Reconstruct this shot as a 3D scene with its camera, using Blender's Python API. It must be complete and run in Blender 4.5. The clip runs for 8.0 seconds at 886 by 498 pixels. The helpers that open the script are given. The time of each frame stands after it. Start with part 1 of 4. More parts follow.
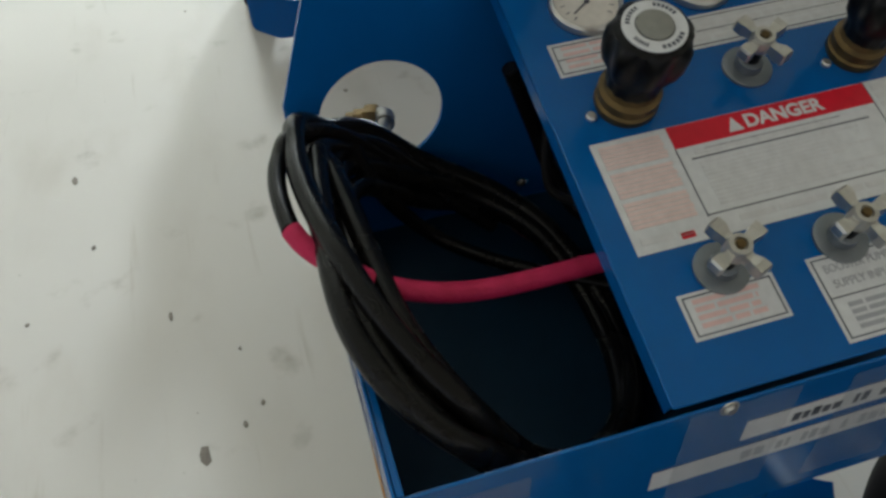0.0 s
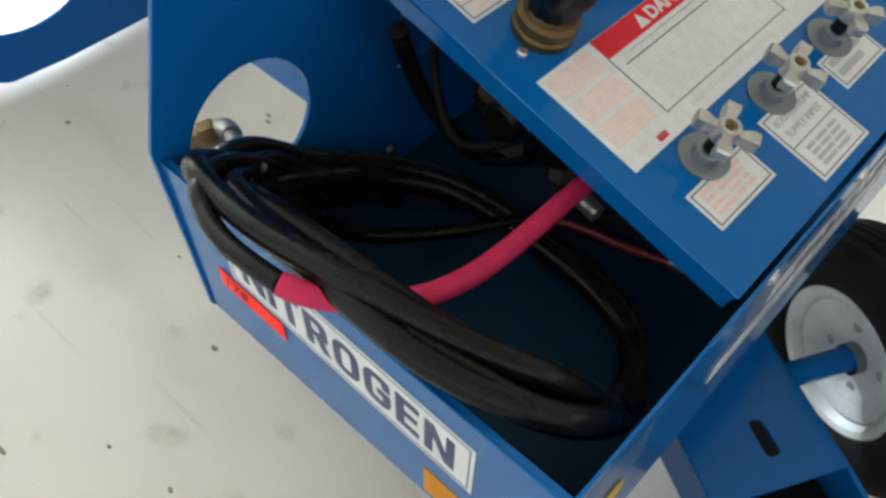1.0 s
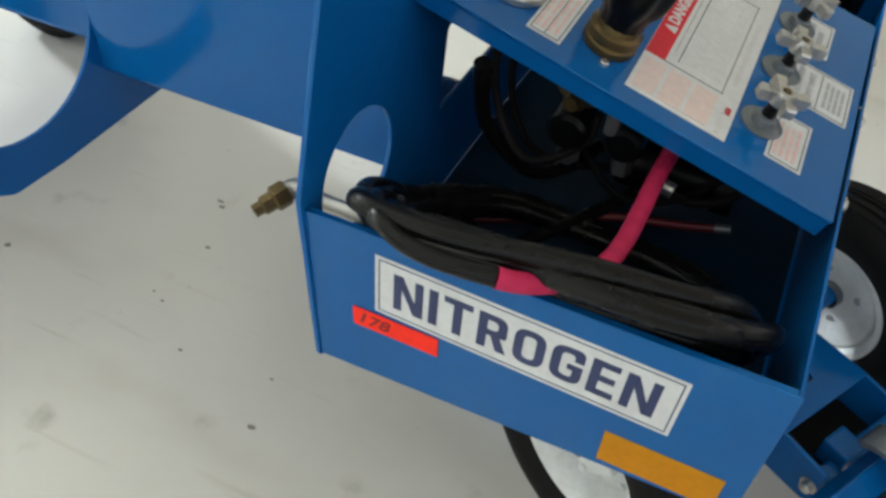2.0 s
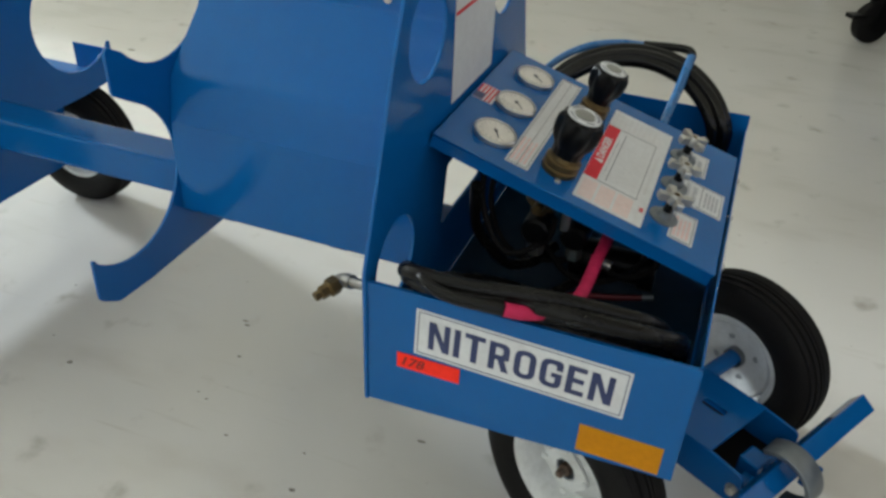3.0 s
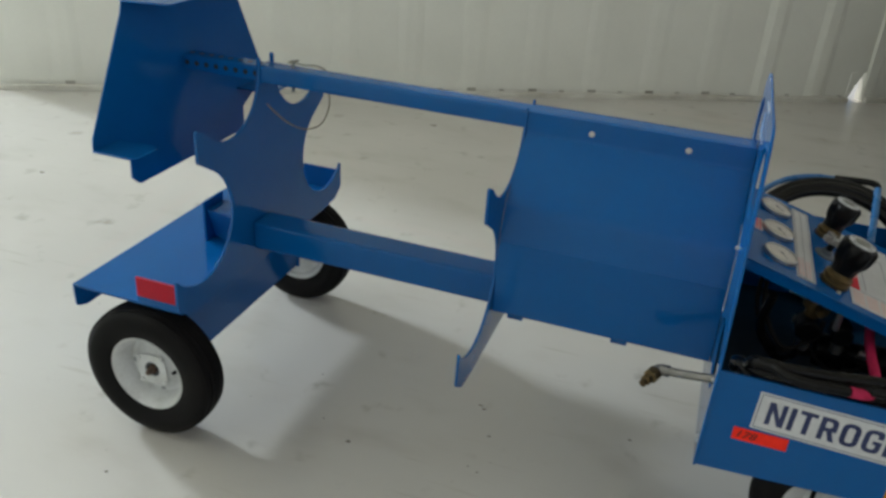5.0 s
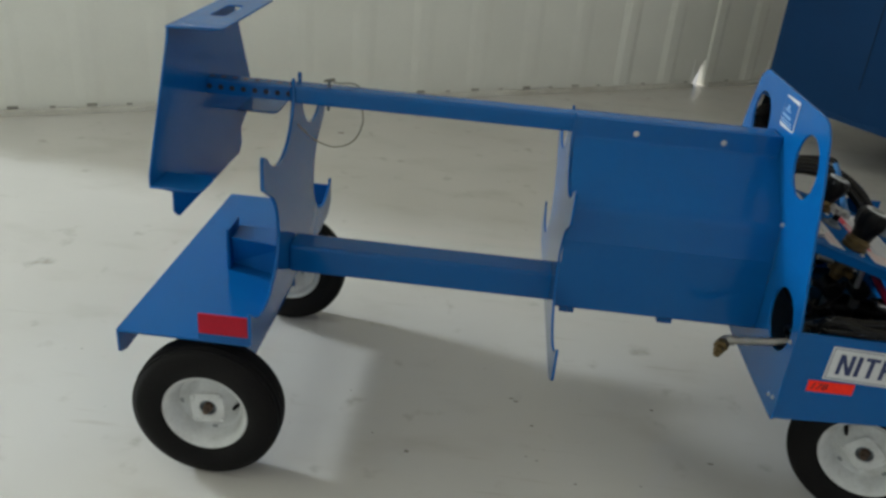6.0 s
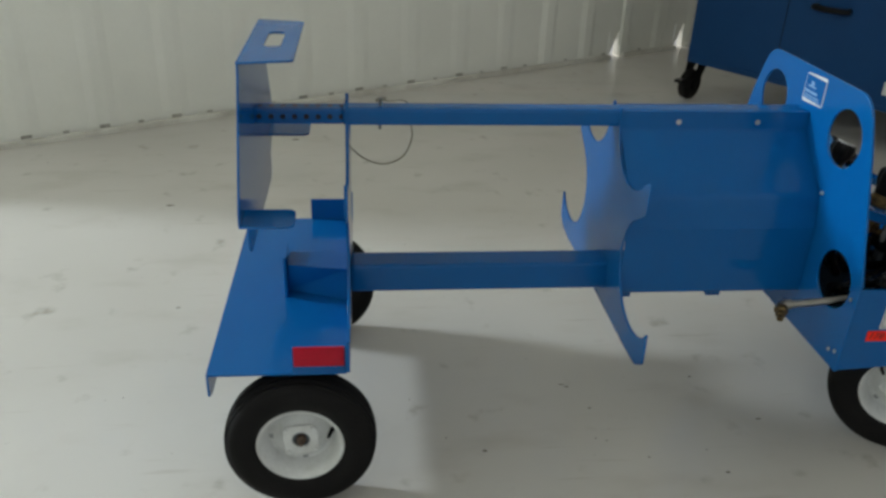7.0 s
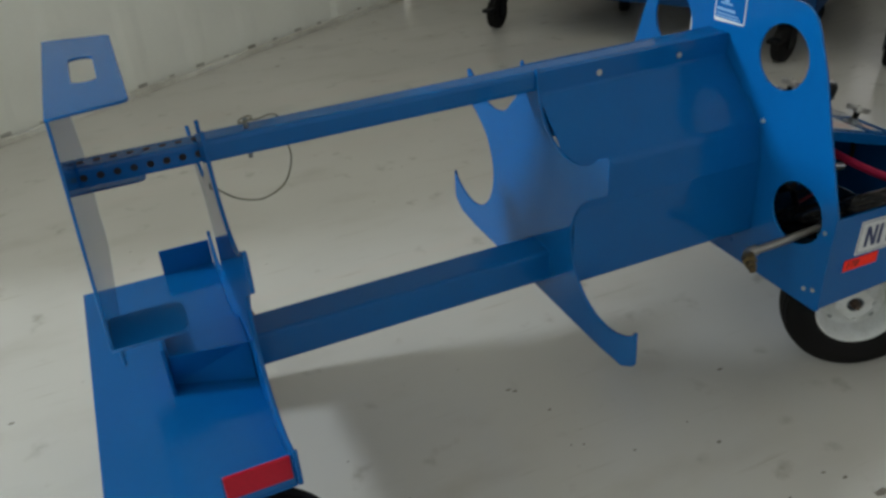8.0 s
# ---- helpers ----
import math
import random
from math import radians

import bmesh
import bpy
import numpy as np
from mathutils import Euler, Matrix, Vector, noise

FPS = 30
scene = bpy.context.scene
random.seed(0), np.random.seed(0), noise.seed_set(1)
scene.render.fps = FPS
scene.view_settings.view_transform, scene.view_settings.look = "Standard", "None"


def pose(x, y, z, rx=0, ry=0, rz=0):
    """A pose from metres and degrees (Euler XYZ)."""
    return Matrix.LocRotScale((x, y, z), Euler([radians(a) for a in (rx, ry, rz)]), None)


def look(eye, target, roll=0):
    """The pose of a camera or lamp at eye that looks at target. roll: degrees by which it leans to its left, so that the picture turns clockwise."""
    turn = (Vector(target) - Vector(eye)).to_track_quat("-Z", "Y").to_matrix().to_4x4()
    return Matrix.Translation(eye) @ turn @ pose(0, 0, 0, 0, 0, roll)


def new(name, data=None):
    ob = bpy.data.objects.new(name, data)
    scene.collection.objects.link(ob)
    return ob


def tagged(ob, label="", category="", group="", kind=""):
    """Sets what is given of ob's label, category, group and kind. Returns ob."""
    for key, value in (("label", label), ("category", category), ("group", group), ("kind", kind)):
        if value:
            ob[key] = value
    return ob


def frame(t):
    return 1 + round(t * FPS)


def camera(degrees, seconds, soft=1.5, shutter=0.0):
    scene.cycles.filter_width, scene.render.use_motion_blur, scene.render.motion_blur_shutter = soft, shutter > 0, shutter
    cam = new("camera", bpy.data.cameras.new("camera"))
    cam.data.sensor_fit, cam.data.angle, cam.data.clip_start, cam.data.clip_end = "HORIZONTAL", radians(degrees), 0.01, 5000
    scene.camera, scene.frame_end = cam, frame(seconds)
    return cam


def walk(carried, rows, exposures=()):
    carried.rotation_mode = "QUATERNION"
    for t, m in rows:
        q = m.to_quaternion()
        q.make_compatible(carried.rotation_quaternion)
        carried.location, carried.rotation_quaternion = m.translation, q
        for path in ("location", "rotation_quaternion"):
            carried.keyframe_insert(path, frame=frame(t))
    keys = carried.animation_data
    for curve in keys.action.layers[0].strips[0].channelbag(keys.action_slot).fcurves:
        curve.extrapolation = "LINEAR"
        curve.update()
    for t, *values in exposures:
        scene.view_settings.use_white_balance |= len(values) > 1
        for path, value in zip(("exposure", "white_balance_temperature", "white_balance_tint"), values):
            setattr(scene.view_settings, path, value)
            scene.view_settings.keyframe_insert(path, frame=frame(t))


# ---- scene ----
cam = camera(57.3, 8.0, soft=2.9)
PATH = [
    (0, (1.912, -0.392, 1.125), (0.597, -0.069, -0.348), -3.6),
    (0.2, (1.854, -0.479, 1.12), (0.716, 0.169, -0.393), 1.1),
    (0.3, (1.848, -0.493, 1.127), (0.736, 0.185, -0.391), 0.1),
    (0.5, (1.819, -0.524, 1.138), (0.755, 0.185, -0.4), -1.9),
    (0.7, (1.781, -0.563, 1.129), (0.803, 0.244, -0.417), -1.4),
    (1, (1.724, -0.575, 1.101), (0.865, 0.326, -0.464), -0.3),
    (1.2, (1.694, -0.602, 1.063), (0.864, 0.378, -0.47), 0.3),
    (2.3, (1.514, -0.933, 1.158), (1.001, 0.441, -0.202), 2.2),
    (2.5, (1.524, -0.996, 1.192), (0.998, 0.449, -0.086), 1.4),
    (2.7, (1.553, -1.084, 1.205), (1.026, 0.435, 0.015), 2.5),
    (3, (1.595, -1.215, 1.258), (1.031, 0.352, 0.15), 2.8),
    (3.2, (1.61, -1.289, 1.295), (0.969, 0.282, 0.235), 2.7),
    (3.5, (1.558, -1.407, 1.342), (0.894, 0.19, 0.338), 3.7),
    (4, (1.428, -1.608, 1.388), (0.808, 0.035, 0.432), 4.0),
    (4.5, (1.27, -1.664, 1.4), (0.67, 0, 0.467), 3.8),
    (5, (1.056, -1.72, 1.428), (0.517, -0.025, 0.513), 4.1),
    (5.2, (0.967, -1.797, 1.421), (0.461, -0.077, 0.533), 4.5),
    (6.3, (0.36, -1.898, 1.449), (0.371, -0.107, 0.56), 4.5),
    (6.5, (0.309, -1.893, 1.464), (0.319, -0.107, 0.564), 3.5),
    (7, (0.038, -1.905, 1.484), (0.231, -0.134, 0.574), 2.2),
    (7.2, (-0.049, -1.855, 1.483), (0.261, -0.115, 0.546), 1.1),
    (7.5, (-0.089, -1.697, 1.458), (0.343, 0.009, 0.507), -1.8),
    (7.7, (-0.124, -1.565, 1.451), (0.377, 0.107, 0.473), -2.7),
    (8, (-0.12, -1.415, 1.448), (0.516, 0.177, 0.417), -3.9),
]
walk(cam, [(t, look(eye, target, roll)) for t, eye, target, roll in PATH], [(0.0, -0.30), (0.5, 0.32), (1.0, 0.64), (2.5, 0.28), (3.0, 0.14), (3.5, -0.04), (4.5, -0.36), (5.0, -0.48), (6.5, -0.60), (7.0, -0.62), (8.0, -0.72)])

# ---- world, sun, lamps ----
world = bpy.data.worlds.new("daylight")
scene.world = world
world.use_nodes = True
wn = world.node_tree.nodes
sky = wn.new("ShaderNodeTexSky")
sky.sky_type, sky.sun_disc = "NISHITA", False
sky.sun_elevation, sky.sun_rotation = radians(60), radians(-73.6)
world.node_tree.links.new(sky.outputs[0], wn["Background"].inputs[0])
wn["Background"].inputs[1].default_value = 0.12

U = Vector((math.cos(radians(28.6)), math.sin(radians(28.6)), 0))   # along the ribbed wall
V = Vector((-U.y, U.x, 0))                                         # towards the ribbed wall
WALL0 = Vector((-0.057, 3.105, 0))
ROOM = Matrix(((U.x, V.x, 0, WALL0.x), (U.y, V.y, 0, WALL0.y), (0, 0, 1, 0), (0, 0, 0, 1)))   # room axes: u along, v to the wall, z up
END = -3.0                       # the ribbed wall ends here, at a bay
WINDOW = (-8.95, -7.45)            # high window in the bay: u from, u to
WIN_Z, BAY = (3.6, 4.3), 4.0       # its sill and head, and the bay wall's v
GAPS = (2.240, 2.970)                       # daylight shows under two ribs of the wall, at these u
SOUTH_FILL = (-5.0, 6.5, 1.8, 5.2, -9.0)        # added fill opening behind the camera, unseen: u from, u to, z from, z to, v
CEIL = 5.6
EAST = (-7.5, -0.8, 2.0, 4.8)               # added fill opening in the unseen east wall: v from, v to, z from, z to


def area_lamp(name, m, size_x, size_y, watts, color):
    lamp = bpy.data.lights.new(name, "AREA")
    lamp.shape, lamp.size, lamp.size_y, lamp.energy, lamp.color = "RECTANGLE", size_x, size_y, watts, color
    ob = new(name, lamp)
    ob.matrix_world = m
    return ob


sun = bpy.data.lights.new("sun", "SUN")
sun.energy, sun.angle, sun.color = 4.0, radians(0.53), (1.0, 0.96, 0.90)
sun_ob = new("sun", sun)
sun_ob.matrix_world = look(Vector((0, 0, 20)), Vector((0, 0, 20)) + (U - V).normalized() * math.cos(radians(60)) - Vector((0, 0, math.sin(radians(60)))), 0)
win_mid = ROOM @ Vector((sum(WINDOW) / 2, BAY + 0.10, sum(WIN_Z) / 2))
area_lamp("window_daylight", look(win_mid, win_mid - V, 0), WINDOW[1] - WINDOW[0], WIN_Z[1] - WIN_Z[0], 2090, (0.80, 0.91, 1.0))
# Added fill lamp in the unseen south opening, for ambient light.
south_mid = ROOM @ Vector(((SOUTH_FILL[0] + SOUTH_FILL[1]) / 2, SOUTH_FILL[4] - 0.05, (SOUTH_FILL[2] + SOUTH_FILL[3]) / 2))
area_lamp("south_fill_lamp", look(south_mid, south_mid + V, 0), SOUTH_FILL[1] - SOUTH_FILL[0], SOUTH_FILL[3] - SOUTH_FILL[2], 82, (1.0, 0.925, 0.80))
# Added fill lamp, brightens the faces that look east.
east_mid = ROOM @ Vector((8.05, (EAST[0] + EAST[1]) / 2, (EAST[2] + EAST[3]) / 2))
area_lamp("east_fill_lamp", look(east_mid, east_mid - U, 0), EAST[1] - EAST[0], EAST[3] - EAST[2], 76, (1.0, 0.92, 0.79))


# ---- materials ----
def material(name, base, other=None, rough=0.5, metal=0.0, scale=6.0, amount=0.35, fine=120.0, bump=0.0, bump_scale=200.0, coat=0.0, rough_var=0.08, spec=0.5, grain=0.06):
    """Two-scale procedural surface: broad stains between base and other, fine grain, varied gloss and a little relief."""
    m = bpy.data.materials.new(name)
    m.use_nodes = True
    n, k = m.node_tree.nodes, m.node_tree.links
    b = n["Principled BSDF"]
    other = other or tuple(c * 0.8 for c in base)
    tc = n.new("ShaderNodeTexCoord")
    big, small = n.new("ShaderNodeTexNoise"), n.new("ShaderNodeTexNoise")
    big.inputs["Scale"].default_value, big.inputs["Detail"].default_value = scale, 5
    small.inputs["Scale"].default_value, small.inputs["Detail"].default_value = fine, 3
    for t in (big, small):
        k.new(tc.outputs["Object"], t.inputs["Vector"])
    r = n.new("ShaderNodeMapRange")
    r.interpolation_type = "SMOOTHSTEP"
    r.inputs["From Min"].default_value, r.inputs["From Max"].default_value = 0.33, 0.73
    r.inputs["To Max"].default_value = amount
    k.new(big.outputs["Fac"], r.inputs["Value"])
    mix = n.new("ShaderNodeMix")
    mix.data_type = "RGBA"
    mix.inputs["A"].default_value, mix.inputs["B"].default_value = (*base, 1), (*other, 1)
    k.new(r.outputs[0], mix.inputs["Factor"])
    gm = n.new("ShaderNodeMix")
    gm.data_type, gm.blend_type = "RGBA", "MULTIPLY"
    gm.inputs["Factor"].default_value = 1.0
    gr = n.new("ShaderNodeMapRange")
    gr.inputs["From Min"].default_value, gr.inputs["From Max"].default_value = 0.3, 0.7
    gr.inputs["To Min"].default_value, gr.inputs["To Max"].default_value = 1 - grain, 1 + grain
    k.new(small.outputs["Fac"], gr.inputs["Value"])
    k.new(mix.outputs["Result"], gm.inputs["A"])
    k.new(gr.outputs[0], gm.inputs["B"])
    k.new(gm.outputs["Result"], b.inputs["Base Color"])
    rr = n.new("ShaderNodeMapRange")
    rr.inputs["To Min"].default_value, rr.inputs["To Max"].default_value = max(rough - rough_var, 0.02), rough + rough_var
    k.new(big.outputs["Fac"], rr.inputs["Value"])
    k.new(rr.outputs[0], b.inputs["Roughness"])
    b.inputs["Metallic"].default_value = metal
    b.inputs["Coat Weight"].default_value = coat
    b.inputs["Coat Roughness"].default_value = 0.12
    b.inputs["Specular IOR Level"].default_value = spec
    if bump:
        bt, bn = n.new("ShaderNodeTexNoise"), n.new("ShaderNodeBump")
        bt.inputs["Scale"].default_value = bump_scale
        bn.inputs["Strength"].default_value, bn.inputs["Distance"].default_value = bump, 0.002
        k.new(tc.outputs["Object"], bt.inputs["Vector"])
        k.new(bt.outputs["Fac"], bn.inputs["Height"])
        k.new(bn.outputs["Normal"], b.inputs["Normal"])
    return m


BLUE = material("blue_powder_coat", (0.0018, 0.097, 0.315), (0.0015, 0.086, 0.285), 0.13, scale=5, amount=0.5, fine=60, grain=0.02, bump=0.02, bump_scale=350, rough_var=0.03, spec=0.24)
CABINET_BLUE = material("cabinet_blue_paint", (0.0015, 0.040, 0.135), (0.0015, 0.033, 0.112), 0.5, scale=4, spec=0.2)
RUBBER = material("tyre_rubber", (0.0055, 0.005, 0.005), (0.010, 0.009, 0.008), 0.7, spec=0.16, scale=14, bump=0.25, bump_scale=160)
HOSE = material("black_hose_rubber", (0.0045, 0.0042, 0.004), (0.008, 0.0075, 0.0065), 0.27, scale=20, bump=0.10, bump_scale=300, spec=0.17, rough_var=0.04)
PINK = material("pink_hose_sleeve", (0.50, 0.020, 0.085), (0.36, 0.012, 0.055), 0.6, scale=60, amount=0.7, bump=0.6, bump_scale=140, spec=0.25)
RIM = material("white_rim_paint", (0.66, 0.67, 0.66), (0.46, 0.46, 0.43), 0.42, scale=18, amount=0.6, coat=0.1)
ZINC = material("zinc_steel", (0.55, 0.54, 0.51), (0.40, 0.39, 0.385), 0.32, metal=0.9, scale=60)
# Near-black blue that puts the shade inside the hose box into colour.
TRAY_SHADE = material("tray_shade_blue", (0.002, 0.022, 0.046), (0.0015, 0.015, 0.033), 0.55, spec=0.15, scale=30, bump=0.1)
GLOSSHOSE = material("glossy_black_hose", (0.004, 0.004, 0.004), (0.007, 0.006, 0.005), 0.12, spec=0.22, scale=20, bump=0.04, bump_scale=40)
BLUEHOSE = material("blue_polyurethane_hose", (0.018, 0.110, 0.27), (0.014, 0.090, 0.22), 0.28, scale=20, spec=0.5)
WORN = material("weathered_steel", (0.26, 0.25, 0.235), (0.17, 0.16, 0.15), 0.42, metal=0.8, scale=60, amount=0.6)
CAST = material("pale_cast_metal", (0.52, 0.51, 0.48), (0.36, 0.35, 0.33), 0.34, metal=0.95, scale=70, bump=0.2, bump_scale=400)
BRASS = material("tarnished_brass", (0.15, 0.10, 0.04), (0.07, 0.05, 0.025), 0.45, metal=0.8, scale=60, amount=0.7)
BLACK = material("black_plastic", (0.0025, 0.0025, 0.0026), (0.004, 0.004, 0.004), 0.36, scale=40, spec=0.2, rough_var=0.05)
DARK = material("hole_shade_black", (0.006, 0.006, 0.007), (0.012, 0.012, 0.012), 0.8)
PAPER = material("label_white", (0.62, 0.63, 0.63), (0.56, 0.56, 0.55), 0.4, scale=30, amount=0.5)
GREYINK = material("grey_print", (0.36, 0.37, 0.39), (0.44, 0.44, 0.45), 0.5)
PALEINK = material("pale_grey_print", (0.58, 0.58, 0.575), (0.63, 0.63, 0.62), 0.5)
REDINK = material("faded_red_print", (0.68, 0.46, 0.43), (0.72, 0.54, 0.51), 0.5)
PALERED = material("pale_pink_print", (0.70, 0.54, 0.50), (0.72, 0.58, 0.55), 0.5)
NAVY = material("navy_lettering", (0.016, 0.028, 0.10), (0.03, 0.045, 0.13), 0.4)
INK = material("dark_print", (0.05, 0.055, 0.075), (0.09, 0.09, 0.11), 0.5)
RED = material("warning_red", (0.60, 0.010, 0.028), (0.52, 0.008, 0.022), 0.45, spec=0.3)
DARKRED = material("dark_red_hose", (0.12, 0.006, 0.012), (0.08, 0.005, 0.01), 0.4)
REFLECT = material("red_reflector", (0.42, 0.002, 0.020), (0.34, 0.002, 0.016), 0.35, spec=0.25)
FLUOR = material("fluorescent_red_sticker", (0.95, 0.034, 0.014), (0.88, 0.026, 0.012), 0.6, spec=0.2)
MARKER = material("dark_red_marker", (0.16, 0.008, 0.008), (0.24, 0.012, 0.010), 0.6)
RUST = material("rusty_spindle", (0.085, 0.060, 0.045), (0.16, 0.09, 0.055), 0.6, metal=0.4, scale=60, amount=0.8)
DIMPLE = material("dimple_shade_grey", (0.30, 0.31, 0.31), (0.22, 0.22, 0.22), 0.6)
ORANGE = material("amber_sticker", (0.52, 0.205, 0.002), (0.46, 0.18, 0.002), 0.5, scale=12, spec=0.15)
DIAL = material("gauge_dial", (0.66, 0.62, 0.55), (0.58, 0.54, 0.47), 0.3, coat=0.5)
GREYCAP = material("grey_knob_cap", (0.24, 0.24, 0.21), (0.19, 0.19, 0.17), 0.5, spec=0.25)
TAPE = material("clear_tape", (0.45, 0.48, 0.52), (0.35, 0.40, 0.47), 0.18, scale=30, amount=0.8)
FLANGE = material("dull_steel", (0.20, 0.22, 0.24), (0.12, 0.14, 0.16), 0.40, metal=0.7, scale=60)
YELLOW = material("yellow_print", (0.65, 0.42, 0.05), None, 0.5)
TAPE.node_tree.nodes["Principled BSDF"].inputs["Alpha"].default_value = 0.09
PALEBLUE = material("pale_blue_print", (0.16, 0.32, 0.56), (0.22, 0.38, 0.60), 0.4)
WIRE = material("steel_cable", (0.22, 0.21, 0.16), (0.14, 0.13, 0.10), 0.4, metal=0.7)
CEILMAT = material("ceiling_metal", (0.83, 0.80, 0.72), (0.77, 0.74, 0.66), 0.7, scale=1.5)
DEBRIS = material("floor_debris", (0.17, 0.15, 0.125), (0.26, 0.23, 0.19), 0.9, scale=20, amount=0.8)


def floor_material():
    """Painted concrete: soft broad tone, rubbed-in dirt streaks, small scuffs and specks, and uneven gloss."""
    m = bpy.data.materials.new("painted_concrete")
    m.use_nodes = True
    n, k = m.node_tree.nodes, m.node_tree.links
    b = n["Principled BSDF"]
    tc = n.new("ShaderNodeTexCoord")

    def noise(scale, detail, stretch=None, turn=0.0):
        t = n.new("ShaderNodeTexNoise")
        t.inputs["Scale"].default_value, t.inputs["Detail"].default_value = scale, detail
        if stretch:
            mp = n.new("ShaderNodeMapping")
            mp.inputs["Rotation"].default_value[2] = radians(turn)
            mp.inputs["Scale"].default_value = (*stretch, 1)
            k.new(tc.outputs["Object"], mp.inputs["Vector"])
            k.new(mp.outputs["Vector"], t.inputs["Vector"])
        else:
            k.new(tc.outputs["Object"], t.inputs["Vector"])
        return t.outputs["Fac"]

    def ramp(socket, lo, hi, to_lo, to_hi):
        r = n.new("ShaderNodeMapRange")
        r.interpolation_type = "SMOOTHSTEP"
        for name, value in (("From Min", lo), ("From Max", hi), ("To Min", to_lo), ("To Max", to_hi)):
            r.inputs[name].default_value = value
        k.new(socket, r.inputs["Value"])
        return r.outputs["Result"]

    def blend(fac, a, col):
        mx = n.new("ShaderNodeMix")
        mx.data_type = "RGBA"
        mx.inputs["B"].default_value = (*col, 1)
        if isinstance(a, tuple):
            mx.inputs["A"].default_value = (*a, 1)
        else:
            k.new(a, mx.inputs["A"])
        k.new(fac, mx.inputs["Factor"])
        return mx.outputs["Result"]

    col = blend(ramp(noise(1.1, 2), 0.2, 0.8, 0, 1), (0.590, 0.570, 0.528), (0.520, 0.500, 0.456))
    col = blend(ramp(noise(2.6, 5, (1.0, 2.2), 35), 0.50, 0.85, 0, 0.38), col, (0.36, 0.32, 0.26))
    col = blend(ramp(noise(5.0, 5, (0.6, 7.0), 120), 0.62, 0.82, 0, 0.40), col, (0.30, 0.25, 0.18))
    col = blend(ramp(noise(8.0, 5), 0.61, 0.80, 0, 0.60), col, (0.24, 0.20, 0.15))
    col = blend(ramp(noise(30.0, 3), 0.72, 0.80, 0, 0.5), col, (0.18, 0.16, 0.13))
    k.new(col, b.inputs["Base Color"])
    k.new(ramp(noise(2.4, 3), 0.25, 0.75, 0.19, 0.255), b.inputs["Roughness"])
    return m


RIB_FOOT = material("rib_foot_dark", (0.50, 0.48, 0.42), (0.30, 0.28, 0.23), 0.9, scale=9, amount=0.9)
FLOOR = floor_material()
WALLMAT = material("white_ribbed_steel", (0.84, 0.835, 0.755), (0.77, 0.765, 0.69), 0.55, scale=2.5, amount=0.6, fine=60, grain=0.01)
DARKWALL = material("wall_lining", (0.56, 0.55, 0.50), (0.49, 0.48, 0.44), 0.6, scale=1.5)
TRIM = material("wall_base_trim", (0.74, 0.73, 0.65), (0.46, 0.43, 0.36), 0.5, scale=5, amount=0.75)


# ---- mesh makers ----
def curve_mesh(name, cu):
    ob = bpy.data.objects.new(name, cu)
    me = bpy.data.meshes.new_from_object(ob)
    bpy.data.objects.remove(ob)
    bpy.data.curves.remove(cu)
    me.name = name
    return me


def round_corners(pts, steps=5):
    """Points (a, b) or (a, b, radius): the corners with a radius are rounded."""
    out = []
    n = len(pts)
    for i, p in enumerate(pts):
        r = p[2] if len(p) > 2 else 0
        c = Vector(p[:2])
        if r <= 0:
            out.append(c)
            continue
        d0, d1 = (Vector(pts[i - 1][:2]) - c), (Vector(pts[(i + 1) % n][:2]) - c)
        half = d0.angle(d1) / 2
        run = min(r / math.tan(half), d0.length * 0.49, d1.length * 0.49)
        a, b = c + d0.normalized() * run, c + d1.normalized() * run
        for s in range(steps + 1):
            t = s / steps
            out.append((1 - t) ** 2 * a + 2 * t * (1 - t) * c + t * t * b)
    return out


def circle(cx, cy, r, n=40, a0=0, a1=360):
    full = abs(a1 - a0) >= 360
    return [Vector((cx + r * math.cos(radians(a0 + (a1 - a0) * i / (n if full else n - 1))), cy + r * math.sin(radians(a0 + (a1 - a0) * i / (n if full else n - 1))))) for i in range(n)]


def plate(name, loops, thickness, m, bevel=0.0008):
    """A sheet cut out of closed loops (the inner ones are holes), centred on its plane."""
    cu = bpy.data.curves.new(name, "CURVE")
    cu.dimensions, cu.fill_mode = "2D", "BOTH"
    cu.extrude, cu.bevel_depth, cu.bevel_resolution = thickness / 2 - bevel, bevel, 1
    for loop in loops:
        sp = cu.splines.new("POLY")
        sp.points.add(len(loop) - 1)
        for q, p in zip(sp.points, loop):
            q.co = (p[0], p[1], 0, 1)
        sp.use_cyclic_u = True
    me = curve_mesh(name, cu)
    me.transform(m)
    bm = bmesh.new()
    bm.from_mesh(me)
    bmesh.ops.remove_doubles(bm, verts=bm.verts[:], dist=0.00002)
    bm.to_mesh(me)
    bm.free()
    return me


def across(x):      # plane across the cart: (a, b) -> (y, z)
    return Matrix(((0, 0, 1, x), (1, 0, 0, 0), (0, 1, 0, 0), (0, 0, 0, 1)))


def along(y):       # upright plane along the cart: (a, b) -> (x, z)
    return Matrix(((1, 0, 0, 0), (0, 0, -1, y), (0, 1, 0, 0), (0, 0, 0, 1)))


def flat(z):
    return Matrix.Translation((0, 0, z))


